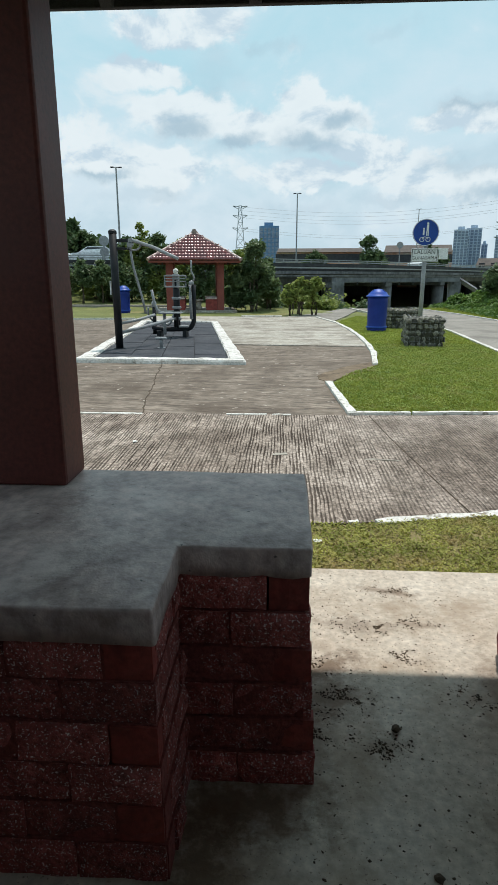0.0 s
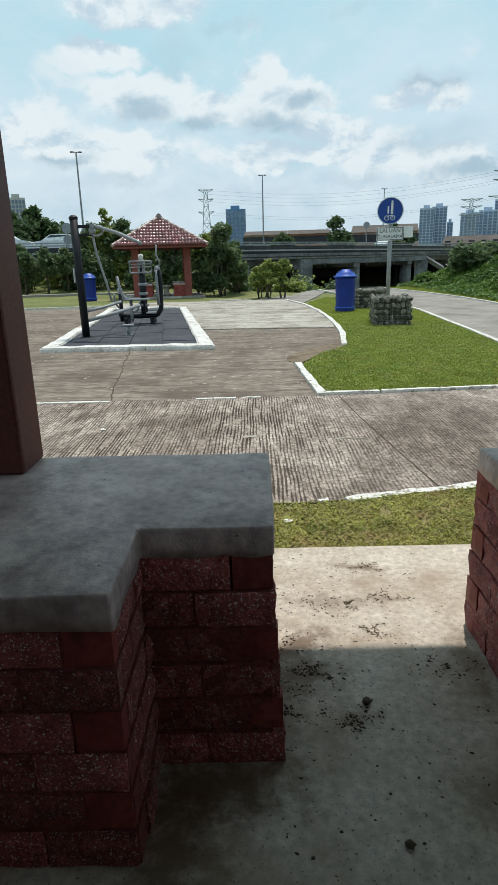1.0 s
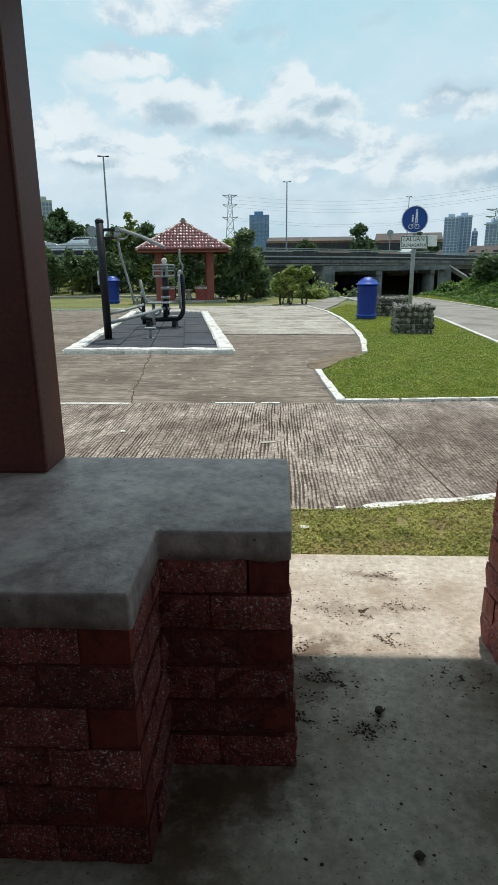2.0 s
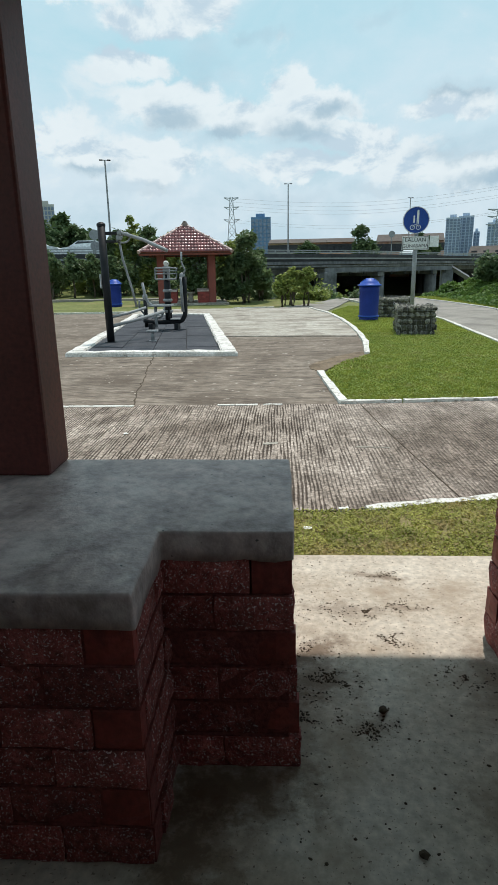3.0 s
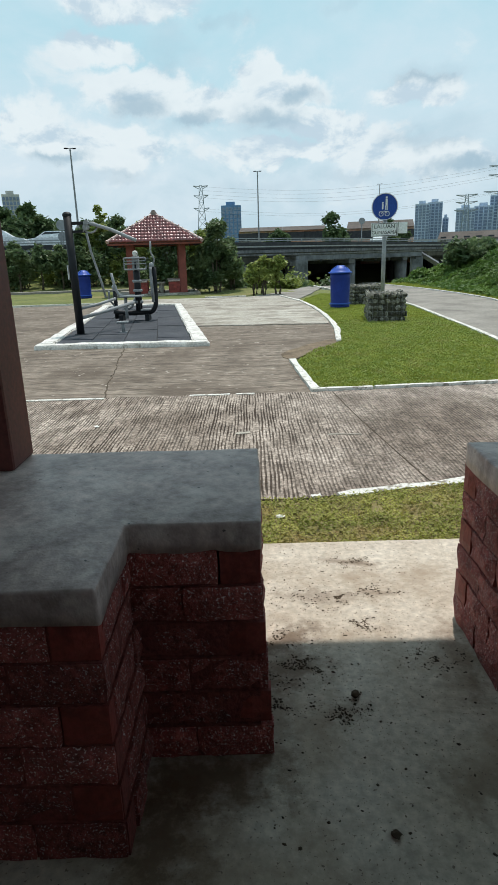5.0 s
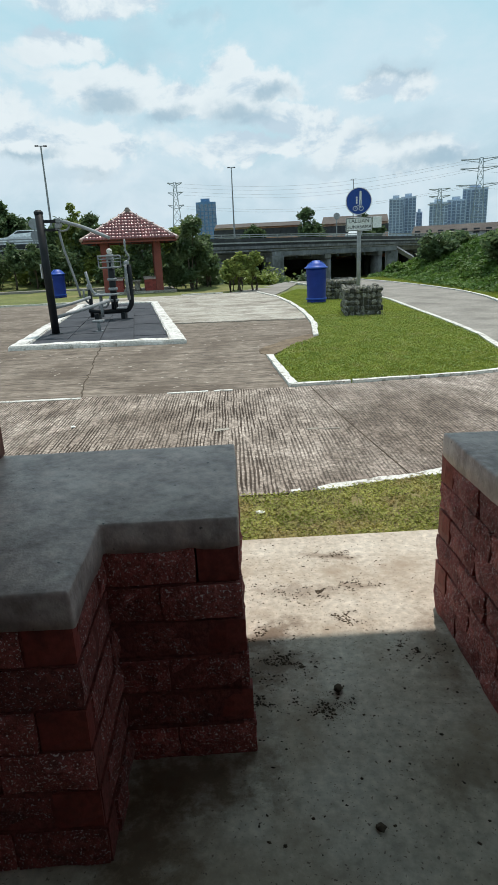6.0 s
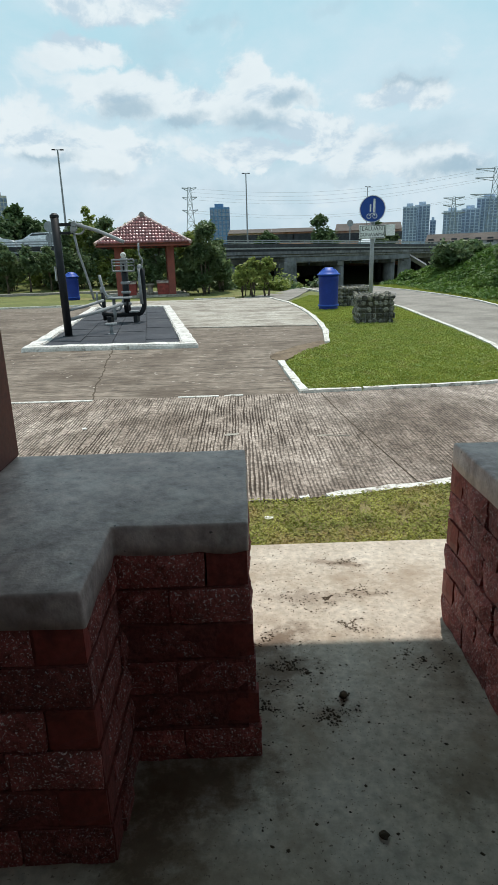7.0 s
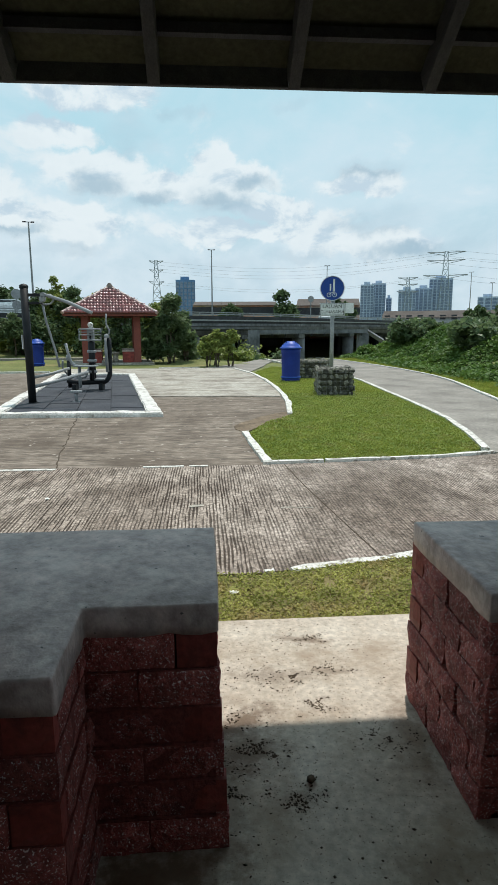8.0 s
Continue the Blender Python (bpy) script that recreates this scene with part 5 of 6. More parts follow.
def spline(pts, n=8):
    pts = [Vector((*p, 0)) for p in pts]
    out = []
    for i in range(len(pts) - 1):
        p0, p1, p2, p3 = pts[max(i - 1, 0)], pts[i], pts[i + 1], pts[min(i + 2, len(pts) - 1)]
        for k in range(n):
            t = k / n
            out.append(0.5 * ((2 * p1) + (p2 - p0) * t + (2 * p0 - 5 * p1 + 4 * p2 - p3) * t * t + (3 * p1 - p0 - 3 * p2 + p3) * t ** 3))
    out.append(pts[-1])
    return [(p.x, p.y) for p in out]


def offset_line(line, d):
    out = []
    for i, (x, y) in enumerate(line):
        a, b = line[max(i - 1, 0)], line[min(i + 1, len(line) - 1)]
        t = Vector((b[0] - a[0], b[1] - a[1])).normalized()
        out.append((x - t.y * d, y + t.x * d))
    return out


VIA = spline([(-60, 33), (-30, 35), (-11, 38), (-5, 41.6), (1.3, 46.7), (11.1, 56.5), (26.2, 77.8), (45, 106), (80, 160), (140, 240)])


def flyover():
    t = thing("flyover", "long concrete road flyover with dark stained parapet and beams", "bridge")

    def run(name, off, width, z0, z1, mat, label=""):
        bm = strip(offset_line(VIA, off), width, z0, z1)
        return part(name, bm, mat, t, label)

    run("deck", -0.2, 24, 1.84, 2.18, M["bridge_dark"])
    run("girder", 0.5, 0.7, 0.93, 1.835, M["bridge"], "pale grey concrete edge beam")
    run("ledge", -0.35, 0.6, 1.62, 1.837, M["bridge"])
    # inner beams take the dark copy, which paints the underside's shade
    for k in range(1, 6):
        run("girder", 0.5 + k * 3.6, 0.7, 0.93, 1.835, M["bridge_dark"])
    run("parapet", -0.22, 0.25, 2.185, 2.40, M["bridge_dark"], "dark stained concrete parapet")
    run("guard_rail", -0.1, 0.05, 2.48, 2.55, M["galv"], "grey steel guard rail")
    run("guard_rail", -0.1, 0.05, 2.63, 2.69, M["galv"], "grey steel guard rail")
    run("barrier", 11.5, 0.4, 2.185, 2.75, M["bridge"])
    for i, (x, y) in enumerate(offset_line(VIA, -0.05)):
        if 6 < i < 66:
            part("rail_post", box(x - 0.04, x + 0.04, y - 0.04, y + 0.04, 2.40, 2.69), M["galv"], t)
    for i in (27, 32, 36, 40, 44, 48, 52):
        for off in (0.9, 7.5, 14.5):
            x, y = offset_line(VIA, off)[i]
            # rear piers are coloured dark for the shade below the deck
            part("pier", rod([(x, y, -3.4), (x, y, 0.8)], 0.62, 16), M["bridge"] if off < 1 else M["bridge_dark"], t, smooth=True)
        if i > 30:
            x, y = offset_line(VIA, 4.0)[i - 2]
            part("pier", box(x - 0.4, x + 0.4, y - 0.4, y + 0.4, -3.4, 0.92, 0.03), M["bridge"], t)
        a, b = offset_line(VIA, 0.2)[i], offset_line(VIA, 17)[i]
        part("pier_head", strip([a, b], 1.1, 0.6, 0.928), M["bridge"], t)
    # bands along the outer face: drain pipe, cable duct and a stained drip edge
    run("duct", -0.52, 0.12, 2.02, 2.12, M["galv"], "long grey cable duct")
    run("duct", -0.50, 0.10, 1.44, 1.54, M["bridge"], "pale pipe along the edge beam")
    run("drip_edge", -0.40, 0.15, 1.30, 1.36, M["bridge_dark"])
    return t


flyover()


def pipe_bridge():
    """A pale concrete trough on two piers in front of the flyover, with a sloping end."""
    t = thing("pipe_bridge", "pale concrete pipe bridge on two square piers", "bridge")
    a, b, c = (5.1, 45.6), (14.6, 48.4), (16.3, 49.6)
    part("trough", strip([a, b], 0.7, 1.06, 1.36), M["bridge"], t)
    for (x0, y0), lean in ((a, 0.2), (b, -0.3)):
        part("pier", box(x0 + lean - 0.42, x0 + lean + 0.42, y0 + 0.05, y0 + 0.65, -3.2, 1.055, 0.03), M["bridge"], t)
    end = bmesh.new()
    dx, dy = c[0] - b[0], c[1] - b[1]
    rod([(b[0], b[1] + 0.35, 1.22), (b[0] + dx, b[1] + dy + 0.35, 0.42)], 0.2, 4, end)
    part("sloping_end", end, M["bridge"], t, "pale sloping concrete end")
    for k in range(9):
        f = (k + 0.5) / 9
        x, y = a[0] + (b[0] - a[0]) * f, a[1] + (b[1] - a[1]) * f
        part("bracket", box(x - 0.05, x + 0.05, y - 0.03, y + 0.06, 0.86, 1.055), M["bridge_dark"], t)


pipe_bridge()
# earth bank carrying the road beyond the bridge's west end, and a dark wall added under the far side to deepen the
# shade
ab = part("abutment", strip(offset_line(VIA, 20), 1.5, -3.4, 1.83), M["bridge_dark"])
tagged(ab, "dark wall added under a flyover to deepen its shade", "wall", kind="structure")
em = part("embankment", strip([p for p in offset_line(VIA, 0.6) if p[0] < -1.0], 18, -0.5, 1.83), M["field"])
tagged(em, "grassy earth bank carrying a road", "bank", kind="structure")


def car(x, y, z, turn, mat, label):
    t = thing("car", label, "car", (x, y, z), turn, group="cars on the flyover")
    prof = [(-2.1, 0.35), (-2.15, 0.75), (-1.95, 0.92), (-1.45, 0.98), (-0.75, 1.42), (0.6, 1.45), (1.25, 1.02), (1.95, 0.9), (2.15, 0.7), (2.12, 0.35)]
    bm = bmesh.new()
    rows = []
    for s, w in ((-1, 0.82), (1, 0.82)):
        rows.append([bm.verts.new((px, s * (w if pz < 1.1 else 0.66), pz)) for px, pz in prof])
    n = len(prof)
    for i in range(n):
        j = (i + 1) % n
        bm.faces.new((rows[0][i], rows[0][j], rows[1][j], rows[1][i]))
    bm.faces.new(rows[0])
    bm.faces.new(rows[1][::-1])
    bmesh.ops.recalc_face_normals(bm, faces=list(bm.faces))
    part("body", bm, mat, t)
    for s in (-1, 1):
        bm = bmesh.new()
        v = [bm.verts.new(p) for p in ((-1.25, s * 0.79, 1.03), (1.05, s * 0.79, 1.03), (0.5, s * 0.69, 1.38), (-0.72, s * 0.69, 1.38))]
        bm.faces.new(v)
        part("side_window", bm, M["window"], t)
        for wx in (-1.3, 1.3):
            part("wheel", rod([(wx, s * 0.66, 0.32), (wx, s * 0.84, 0.32)], 0.32, 16), M["tyre"], t)
    return t


def on_deck(i, off):
    line = offset_line(VIA, off)
    (x, y), (a, b) = line[i], line[i + 1]
    return x, y, math.degrees(math.atan2(b - y, a - x))


for i, off, mat, lab in ((14, 8.0, M["carwhite"], "white hatchback car on a road bridge"), (17, 10.0, M["carwhite"], "white saloon car on a road bridge"), (35, 14.0, M["carwhite"], "white saloon car on a road bridge"), (48, 9.0, M["carwhite"], "white saloon car on a road bridge")):
    x, y, a = on_deck(i, off)
    car(x, y, 2.18, a, mat, lab)


def lamp_post(az, dist, z0, top, twin=True):
    x, y = bearing(az, dist)
    t = thing("street_lamp", "tall slim grey street lamp with twin heads", "street lamp", (x, y, z0), -az, group="street lamps")
    h = top - z0
    part("mast", rod([(0, 0, 0), (0, 0, h)], 0.1, 8, radii=[0.085, 0.05]), M["steel_grey"], t)
    part("arm", rod([(-0.26, 0, h + 0.02), (0.26, 0, h + 0.02)], 0.03, 6), M["galv"], t)
    for s in (-1, 1):
        part("lamp_head", box(s * 0.28 - 0.13, s * 0.28 + 0.13, -0.1, 0.1, h - 0.01, h + 0.06, 0.025), M["steel_black"], t)


lamp_post(-14.95, 48, 1.83, 9.0)
lamp_post(0.88, 66, 2.18, 9.6)
lamp_post(11.46, 95, 2.0, 10.8)
lamp_post(24.0, 110, 2.0, 10.6)
lamp_post(25.75, 120, 2.0, 9.5)


def round_sign(az, dist, z0, zc, r):
    x, y = bearing(az, dist)
    t = thing("road_sign", "round road sign seen from behind on a thin post", "sign", (x, y, z0), -az)
    part("post", rod([(0, 0, 0), (0, 0, zc - z0 + r)], 0.05, 6), M["galv"], t)
    part("disc", rod([(0, -0.04, zc - z0), (0, -0.07, zc - z0)], r, 20), M["galv"], t)


round_sign(-16.34, 43, 1.83, 3.7, 0.33)
round_sign(-16.34, 43.2, 1.83, 3.0, 0.3)
round_sign(10.03, 62, 2.0, 4.35, 0.30)


def terrace(az0, az1, dist, z_eave, z_ridge, wall, units, name="terrace_house"):
    """A row of far two-storey houses, each one a thing of its own."""
    (x0, y0), (x1, y1) = bearing(az0, dist), bearing(az1, dist)
    L = math.hypot(x1 - x0, y1 - y0) / units
    turn = math.degrees(math.atan2(y1 - y0, x1 - x0))
    for i in range(units):
        x, y = x0 + (x1 - x0) * (i + 0.5) / units, y0 + (y1 - y0) * (i + 0.5) / units
        t = thing("terrace_house", "far red-walled terrace house with grey pitched roof", "house", (x, y, -0.2), turn, group="far terrace houses")
        part("wall", box(-L / 2, L / 2, 0, 9, 0, z_eave), wall, t)
        bm = prism([(-0.8, z_eave - 0.1), (9.8, z_eave - 0.1), (4.5, z_ridge)], -L / 2 + 0.01, L / 2 - 0.01)
        bmesh.ops.transform(bm, matrix=Matrix(((0, 0, 1, 0), (1, 0, 0, 0), (0, 1, 0, 0), (0, 0, 0, 1))), verts=list(bm.verts))
        part("roof", bm, M["roofgrey"], t)
        for k in range(2):
            for z in (1.2, 3.95):
                wx = -L / 2 + L * (k + 0.5) / 2
                w = part("window", box(wx - 0.7, wx + 0.7, -0.05, 0.02, z, z + 1.2), M["window"], t)
                part("window_frame", box(wx - 0.8, wx + 0.8, -0.07, -0.052, z - 0.12, z - 0.02), M["palewall"], w)


terrace(-0.9, 6.95, 100, 5.5, 6.2, M["brickhouse"], 6)
terrace(8.7, 14.5, 105, 5.6, 6.8, M["brickhouse"], 4)
terrace(16.5, 30, 170, 4.6, 6.4, M["palewall"], 7)


def tower(az0, az1, dist, top, wall, win, label, floors, bays, step=0.0):
    az = (az0 + az1) / 2
    x, y = bearing(az, dist)
    w = dist * radians(az1 - az0)
    t = thing("tower_block", label, "tower block", (x, y, -0.5), -az, group="far tower blocks")
    part("wall", box(-w / 2, w / 2, 0, w * 0.8, 0, top), wall, t)
    part("roof", box(-w / 4, w / 5, w * 0.2, w * 0.6, top, top + 2.2), wall, t)
    for i in range(bays):
        cx = -w / 2 + w * (i + 0.5) / bays
        for f in range(floors):
            z = top * 0.30 + top * 0.68 * f / floors
            part("window", box(cx - w / bays * 0.36, cx + w / bays * 0.36, -0.25, -0.02, z, z + top * 0.68 / floors * 0.78), win, t)
    return t


GREY_T = "far hazy blue-grey apartment tower with window bands"
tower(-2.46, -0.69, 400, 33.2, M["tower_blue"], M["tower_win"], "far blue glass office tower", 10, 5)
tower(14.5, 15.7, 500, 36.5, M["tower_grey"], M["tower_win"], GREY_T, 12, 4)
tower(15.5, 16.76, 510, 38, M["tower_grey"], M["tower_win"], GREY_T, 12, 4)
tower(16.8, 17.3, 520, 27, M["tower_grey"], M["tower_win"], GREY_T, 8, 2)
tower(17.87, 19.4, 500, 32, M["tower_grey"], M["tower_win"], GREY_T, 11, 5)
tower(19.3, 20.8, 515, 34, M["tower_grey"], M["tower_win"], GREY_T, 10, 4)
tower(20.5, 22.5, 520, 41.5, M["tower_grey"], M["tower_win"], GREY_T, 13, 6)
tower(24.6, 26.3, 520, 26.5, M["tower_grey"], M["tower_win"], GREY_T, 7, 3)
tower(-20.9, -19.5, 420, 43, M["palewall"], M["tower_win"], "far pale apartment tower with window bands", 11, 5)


def pylon(az, dist, top, base_w, arms):
    x, y = bearing(az, dist)
    t = thing("pylon", "far steel lattice power pylon with cross arms", "pylon", (x, y, 0), -az, group="power pylons")
    r = dist * 0.00062
    legs = bmesh.new()

    def half(z):
        return base_w * (1 - z / top) ** 1.3 + base_w * 0.22

    for sx in (-1, 1):
        for sy in (-1, 1):
            rod([(sx * half(z), sy * half(z), z) for z in (0, top * 0.25, top * 0.5, top * 0.75, top)], r, 4, legs)
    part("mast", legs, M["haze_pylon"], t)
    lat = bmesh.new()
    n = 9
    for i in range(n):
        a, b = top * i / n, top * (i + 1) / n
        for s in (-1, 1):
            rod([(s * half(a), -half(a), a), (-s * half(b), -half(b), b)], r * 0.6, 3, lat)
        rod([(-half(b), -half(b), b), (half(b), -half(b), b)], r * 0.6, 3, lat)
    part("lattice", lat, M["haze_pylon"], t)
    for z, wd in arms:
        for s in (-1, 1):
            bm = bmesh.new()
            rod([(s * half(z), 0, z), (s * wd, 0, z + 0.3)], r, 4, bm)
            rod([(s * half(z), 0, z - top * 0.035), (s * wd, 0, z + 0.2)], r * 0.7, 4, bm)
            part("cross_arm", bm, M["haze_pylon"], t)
    return x, y


p1 = pylon(21.81, 300, 36, 3.2, [(35.6, 8.3), (32.0, 8.3), (25.4, 9.8)])
p2 = pylon(18.66, 450, 36.9, 3.6, [(36.4, 6.8), (32, 6.8), (27, 7.5)])
p3 = pylon(-4.18, 330, 36.9, 3.2, [(36.5, 3.7), (32, 3.7), (26, 4.0)])
pl = thing("power_line", "thin drooping power lines between pylons", "cable")
for (xa, ya), (xb, yb) in ((p1, p3), (p1, bearing(40, 280))):
    for off in (-9, 9):
        for z in (35.5, 32, 25.4):
            part("wire", rod([(xa + (xb - xa) * k / 14, ya + (yb - ya) * k / 14 + off, z - 5.5 * math.sin(math.pi * k / 14)) for k in range(15)], 0.04, 3), M["haze_pylon"], pl)


# ---- trees and shrubs ----
def foliage(name, blobs, count, size, mat, seed, parent=None, droop=0.25, long_=1.7):
    """Many small folded leaves gathered in loose clumps; blobs: (centre, radii)."""
    rnd = random.Random(seed)
    vol = [b[1][0] * b[1][1] * b[1][2] for b in blobs]
    verts, faces = [], []
    for _ in range(count):
        c, r = rnd.choices(blobs, vol)[0]
        d = Vector((rnd.gauss(0, 1), rnd.gauss(0, 1), rnd.gauss(0, 1))).normalized()
        k = rnd.random() ** 0.5 * (1.0 + 0.35 * max(0.0, rnd.gauss(0, 0.6)))
        p = Vector((c[0] + d.x * r[0] * k, c[1] + d.y * r[1] * k, c[2] + d.z * r[2] * k))
        if noise.noise(p * (1.6 / max(0.25, r[0]))) < -0.12:
            continue
        s = size * rnd.uniform(0.6, 1.4)
        q = Euler((rnd.gauss(0, 0.6) - droop, rnd.gauss(0, 0.5), rnd.uniform(0, 6.283))).to_matrix()
        o = len(verts)
        for v in ((0, -s * long_, 0), (s, 0, s * 0.25), (0, s * long_, -s * 0.2), (-s, 0, s * 0.25)):
            verts.append(tuple(p + q @ Vector(v)))
        faces += [(o, o + 1, o + 2), (o, o + 2, o + 3)]
    return raw(name, verts, faces, mat, parent)


def tree(x, y, h, spread, trunk_h, leaves, size, mat, label, seed, group="", trunk_r=0.06, stems=1, base=None, clumps=9):
    rnd = random.Random(seed)
    z0 = ground_z(x, y) if base is None else base
    t = thing("tree", label, "tree", (x, y, z0 - 0.02), 0, group)
    blobs = []
    for i in range(clumps):
        a = rnd.uniform(0, 6.283)
        f = rnd.random()
        z = trunk_h + (h - trunk_h) * (0.12 + 0.78 * f)
        wide = spread * (0.75 if f < 0.7 else 0.4) * rnd.uniform(0.2, 0.9)
        rr = spread * rnd.uniform(0.30, 0.52) * (1.0 if f < 0.75 else 0.7)
        blobs.append(((math.cos(a) * wide, math.sin(a) * wide, min(z, h - rr * 0.6)), (rr, rr, rr * 0.75)))
    blobs.append(((0, 0, h - spread * 0.25), (spread * 0.25, spread * 0.25, spread * 0.3)))
    wood = bmesh.new()
    for s in range(stems):
        ox, oy = (rnd.uniform(-0.25, 0.25) * spread, rnd.uniform(-0.25, 0.25) * spread) if stems > 1 else (0, 0)
        top = (ox * 1.3 + rnd.uniform(-0.1, 0.1), oy * 1.3, trunk_h + (h - trunk_h) * 0.6)
        rod([(ox, oy, 0), (ox + rnd.uniform(-0.05, 0.05), oy, trunk_h * 0.5), (ox * 1.1, oy, trunk_h), top], trunk_r, 7, wood, radii=[trunk_r * 1.3, trunk_r, trunk_r * 0.85, trunk_r * 0.3])
    part("trunk", wood, M["bark"], t, smooth=True)
    for c, r in blobs[:7]:
        part("limb", rod([(0, 0, trunk_h * 0.85), (c[0] * 0.5, c[1] * 0.5, (trunk_h + c[2]) / 2), c], 0.02, 5, radii=[trunk_r * 0.6, trunk_r * 0.35, trunk_r * 0.12]), M["bark"], t)
    foliage("crown", blobs, leaves, size, mat, seed + 1, t)
    return t


YOUNG = "young broad-leaved tree with thin trunk on grass"
for i, (x, y, h, sp) in enumerate(((-9.3, 33.2, 2.3, 0.8), (-8.4, 33.8, 2.3, 0.75), (-10.4, 33.0, 2.5, 0.9), (-7.6, 34.5, 2.2, 0.7), (-12.1, 33.6, 2.6, 1.1), (-13.6, 34.2, 2.5, 1.1), (-15.2, 33.4, 2.6, 1.2))):
    tree(x, y, h, sp, 0.85, 4200, 0.05, M["leaf"], YOUNG, 40 + i, "young trees along the grass", 0.05)
for i, (x, y, h, sp) in enumerate(((-6.7, 35.8, 4.2, 0.9), (-5.6, 35.5, 3.6, 1.1), (-4.4, 35.8, 3.3, 1.2), (-2.8, 35.2, 2.9, 1.3), (-1.2, 35.6, 2.9, 1.3), (-7.6, 36.2, 3.3, 0.9))):
    tree(x, y, h, sp, 1.0, 6500, 0.055, M["leaf"] if i % 2 else M["leaf_pale"], "leafy tree behind the far shelter", 60 + i, "trees behind the shelter", 0.07)
tree(0.05, 28.0, 3.0, 1.15, 0.35, 17000, 0.05, M["leaf"], "dense dark green tree leafy to the ground", 80, trunk_r=0.06, stems=3, clumps=16)
tree(0.75, 28.9, 2.3, 0.8, 0.3, 6000, 0.05, M["leaf"], "dense dark green shrub beside a shelter", 81, trunk_r=0.05, stems=2)
for i, (x, y, h, sp) in enumerate(((1.65, 24.6, 1.2, 0.42), (2.15, 24.5, 1.48, 0.5), (2.65, 24.7, 1.48, 0.5), (1.9, 26.0, 1.3, 0.55))):
    tree(x, y, h, sp, 0.55, 3200, 0.042, M["leaf_pale"], "small pale green tree with thin stems", 90 + i, "small trees by the pavement", 0.035, stems=2)
for i, (az, d, h, sp, base) in enumerate(((7.5, 78, 6.2, 2.6, -1.0), (12.4, 84, 5.6, 1.9, -1.0), (2.6, 88, 4.9, 2.2, 0), (13.2, 88, 5.2, 1.6, 0))):
    x, y = bearing(az, d)
    tree(x, y, h - base, sp, 2.0, 8000, 0.12, M["leaf_far"], "far dark bushy tree behind a road", 100 + i, trunk_r=0.15, base=base)
for i, (az, d, h, sp) in enumerate(((-24.5, 66, 6.2, 3.6), (-21.0, 64, 6.6, 2.8), (-18.9, 66, 6.9, 2.6), (-16.6, 70, 5.6, 2.4), (-14.4, 72, 5.7, 2.6), (-12.2, 74, 5.7, 2.6), (-9.4, 76, 5.2, 2.8), (-6.5, 80, 4.9, 2.8), (24.8, 95, 4.6, 2.4), (27, 90, 5, 3))):
    x, y = bearing(az, d)
    tree(x, y, h, sp, 1.5, 11000, 0.15, M["leaf_far"], "large dark green tree beyond a road", 120 + i, "large trees beyond the road", 0.25, base=0.0, clumps=13)


def shrub(x, y, h, spread, leaves, size, mat, label, seed):
    rnd = random.Random(seed)
    t = thing("shrub", label, "shrub", (x, y, ground_z(x, y) - 0.03))
    blobs = [((rnd.uniform(-0.6, 0.6) * spread, rnd.uniform(-0.6, 0.6) * spread, h * rnd.uniform(0.25, 0.7)), (spread * 0.5, spread * 0.5, h * 0.38)) for _ in range(7)]
    for c, r in blobs:
        part("stem", rod([(c[0] * 0.2, c[1] * 0.2, 0), c], 0.015, 4, radii=[0.025, 0.008]), M["bark"], t)
    foliage("crown", blobs, leaves, size, mat, seed + 1, t)


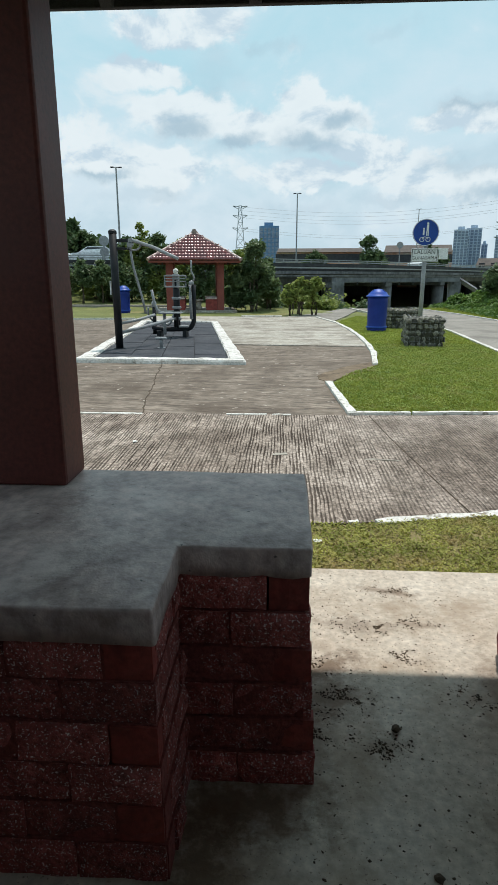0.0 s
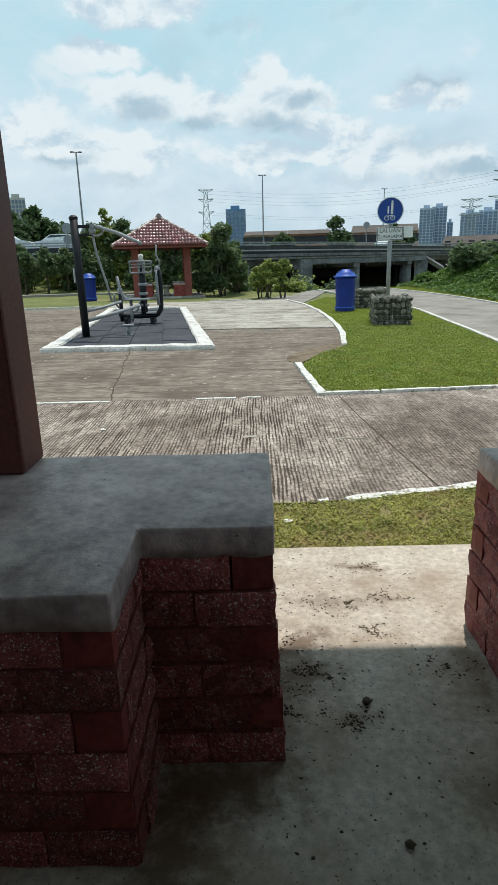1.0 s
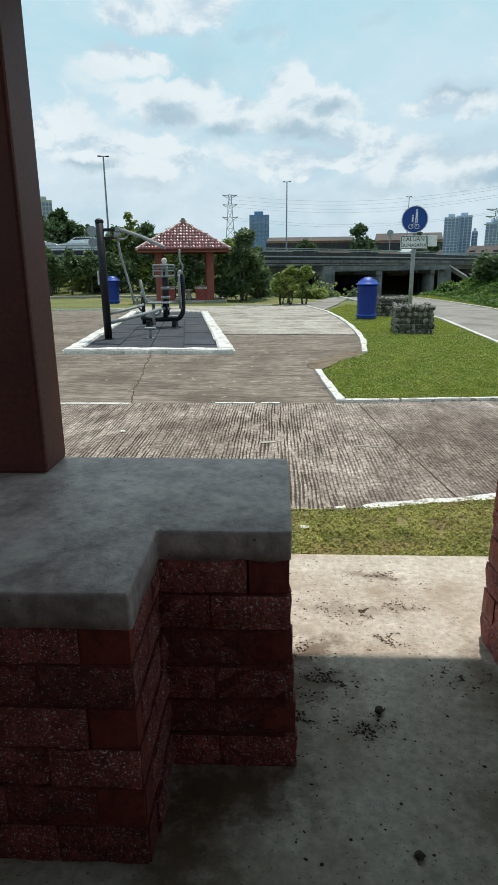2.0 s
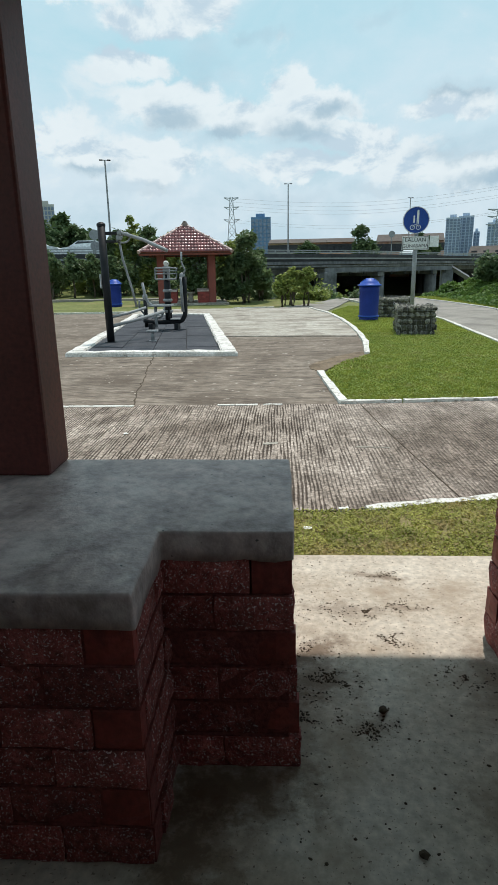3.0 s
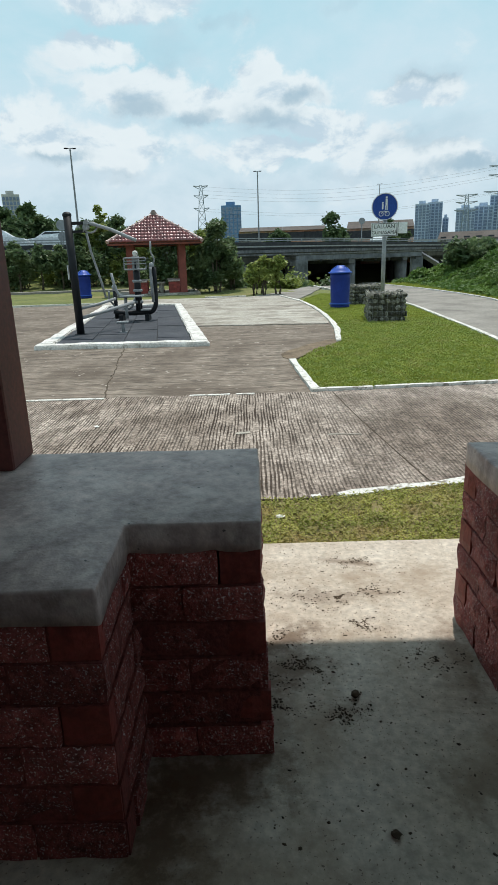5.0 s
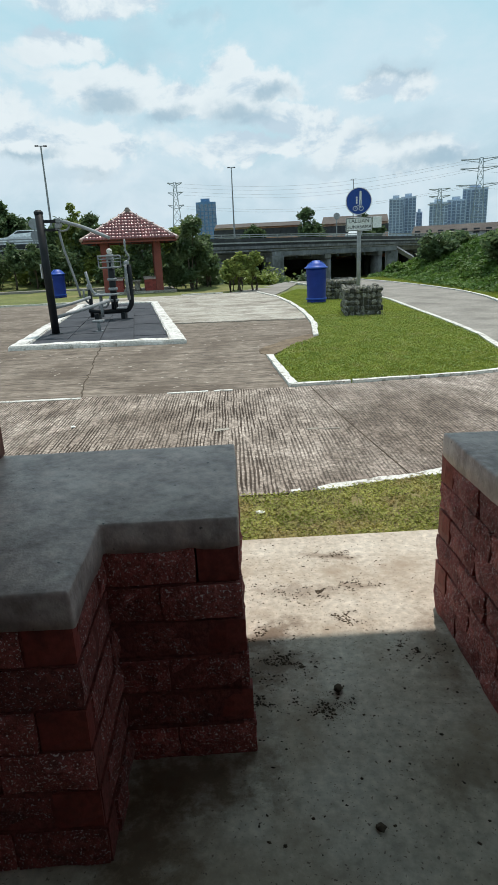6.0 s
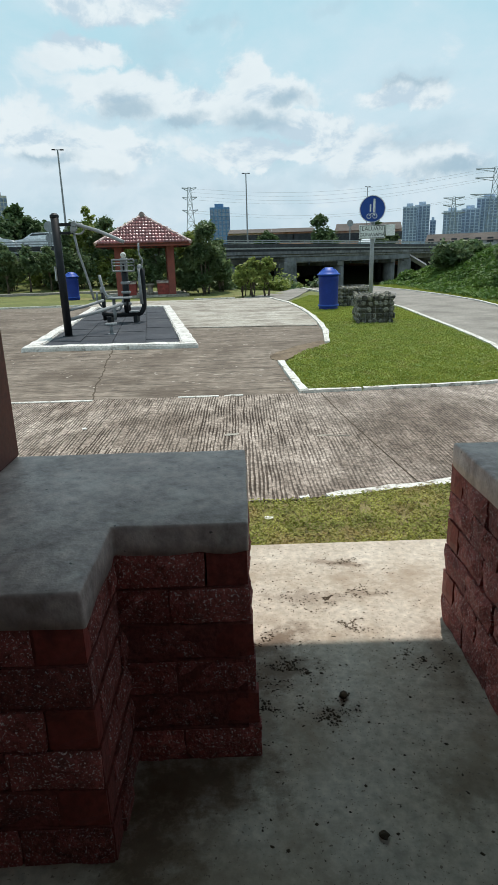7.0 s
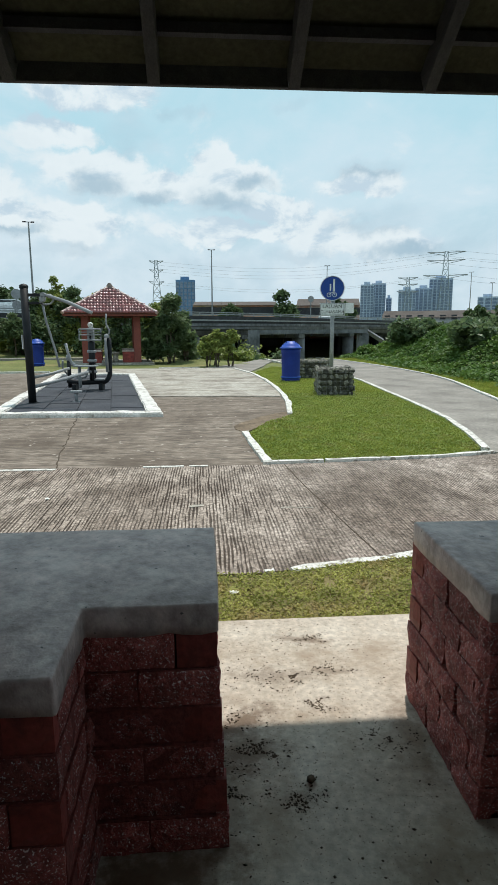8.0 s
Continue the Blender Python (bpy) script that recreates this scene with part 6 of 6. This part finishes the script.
for i, (x, y, h, sp, n, s, mk) in enumerate(((11.4, 29.0, 1.15, 1.0, 2600, 0.075, "leaf"), (12.6, 30.2, 0.7, 1.0, 1600, 0.075, "leaf"), (11.2, 21.6, 1.1, 1.0, 3000, 0.075, "leaf"), (13.2, 24.5, 0.7, 1.2, 1500, 0.08, "leaf"), (12.6, 20.0, 0.7, 1.1, 1800, 0.08, "leaf_pale"), (13.5, 28, 0.6, 1.2, 1500, 0.08, "bankleaf"),
                                           (3.4, 31.2, 0.8, 0.8, 1500, 0.06, "leaf_pale"), (4.3, 32.6, 1.0, 0.8, 1500, 0.07, "leaf"), (2.0, 30.8, 0.9, 0.9, 1400, 0.06, "leaf_pale"), (0.9, 30.2, 0.8, 0.9, 1400, 0.06, "leaf"), (9.9, 31, 0.6, 0.8, 1200, 0.06, "bankleaf"), (-0.8, 31.5, 1.2, 1.1, 1800, 0.07, "leaf"),
                                           (5.2, 42.5, 2.7, 1.3, 2400, 0.08, "leaf_pale"), (6.9, 43.5, 2.4, 1.2, 2200, 0.08, "leaf"), (8.6, 44.0, 1.3, 1.2, 1500, 0.08, "leaf_pale"), (3.6, 41.0, 2.6, 1.2, 2200, 0.08, "leaf"), (10.8, 45.0, 1.5, 1.3, 1500, 0.08, "leaf"))):
    shrub(x, y, h, sp, n, s, M[mk], "bushy green shrub on rough ground", 200 + i)


def creepers():
    rnd = random.Random(17)
    verts, faces = [], []
    for _ in range(170000):
        x, y = rnd.uniform(8.8, 19), rnd.uniform(10, 46)
        toe = 9.4
        if x < toe - 0.4 + rnd.uniform(-0.4, 0.4):
            continue
        lump = noise.noise(Vector((x * 0.8, y * 0.8, 1)))
        if lump < -0.5:
            continue
        z = ground_z(x, y) + rnd.uniform(0.0, 0.34) * (0.55 + lump)
        s = rnd.uniform(0.028, 0.075)
        q = Euler((rnd.gauss(-0.3, 0.5), rnd.gauss(0, 0.4), rnd.uniform(0, 6.283))).to_matrix()
        o = len(verts)
        for v in ((0, -s * 1.3, 0), (s, 0, s * 0.3), (0, s * 1.3, 0), (-s, 0, s * 0.3)):
            verts.append(tuple(Vector((x, y, z)) + q @ Vector(v)))
        faces += [(o, o + 1, o + 2), (o, o + 2, o + 3)]
    ob = raw("creeper", verts, faces, M["bankleaf"])
    tagged(ob, "bright green creepers covering an earth bank", "creeper", kind="stuff")


for i in range(15):
    shrub(-17 + i * 1.25, 35.2 + 0.7 * math.sin(i * 2.3) + (1.2 if i > 11 else 0), 1.75 + 0.35 * math.sin(i * 1.7), 1.15, 2600, 0.06, M["leaf" if i % 3 else "leaf_pale"], "bushy hedge shrub below a road bank", 300 + i)
creepers()
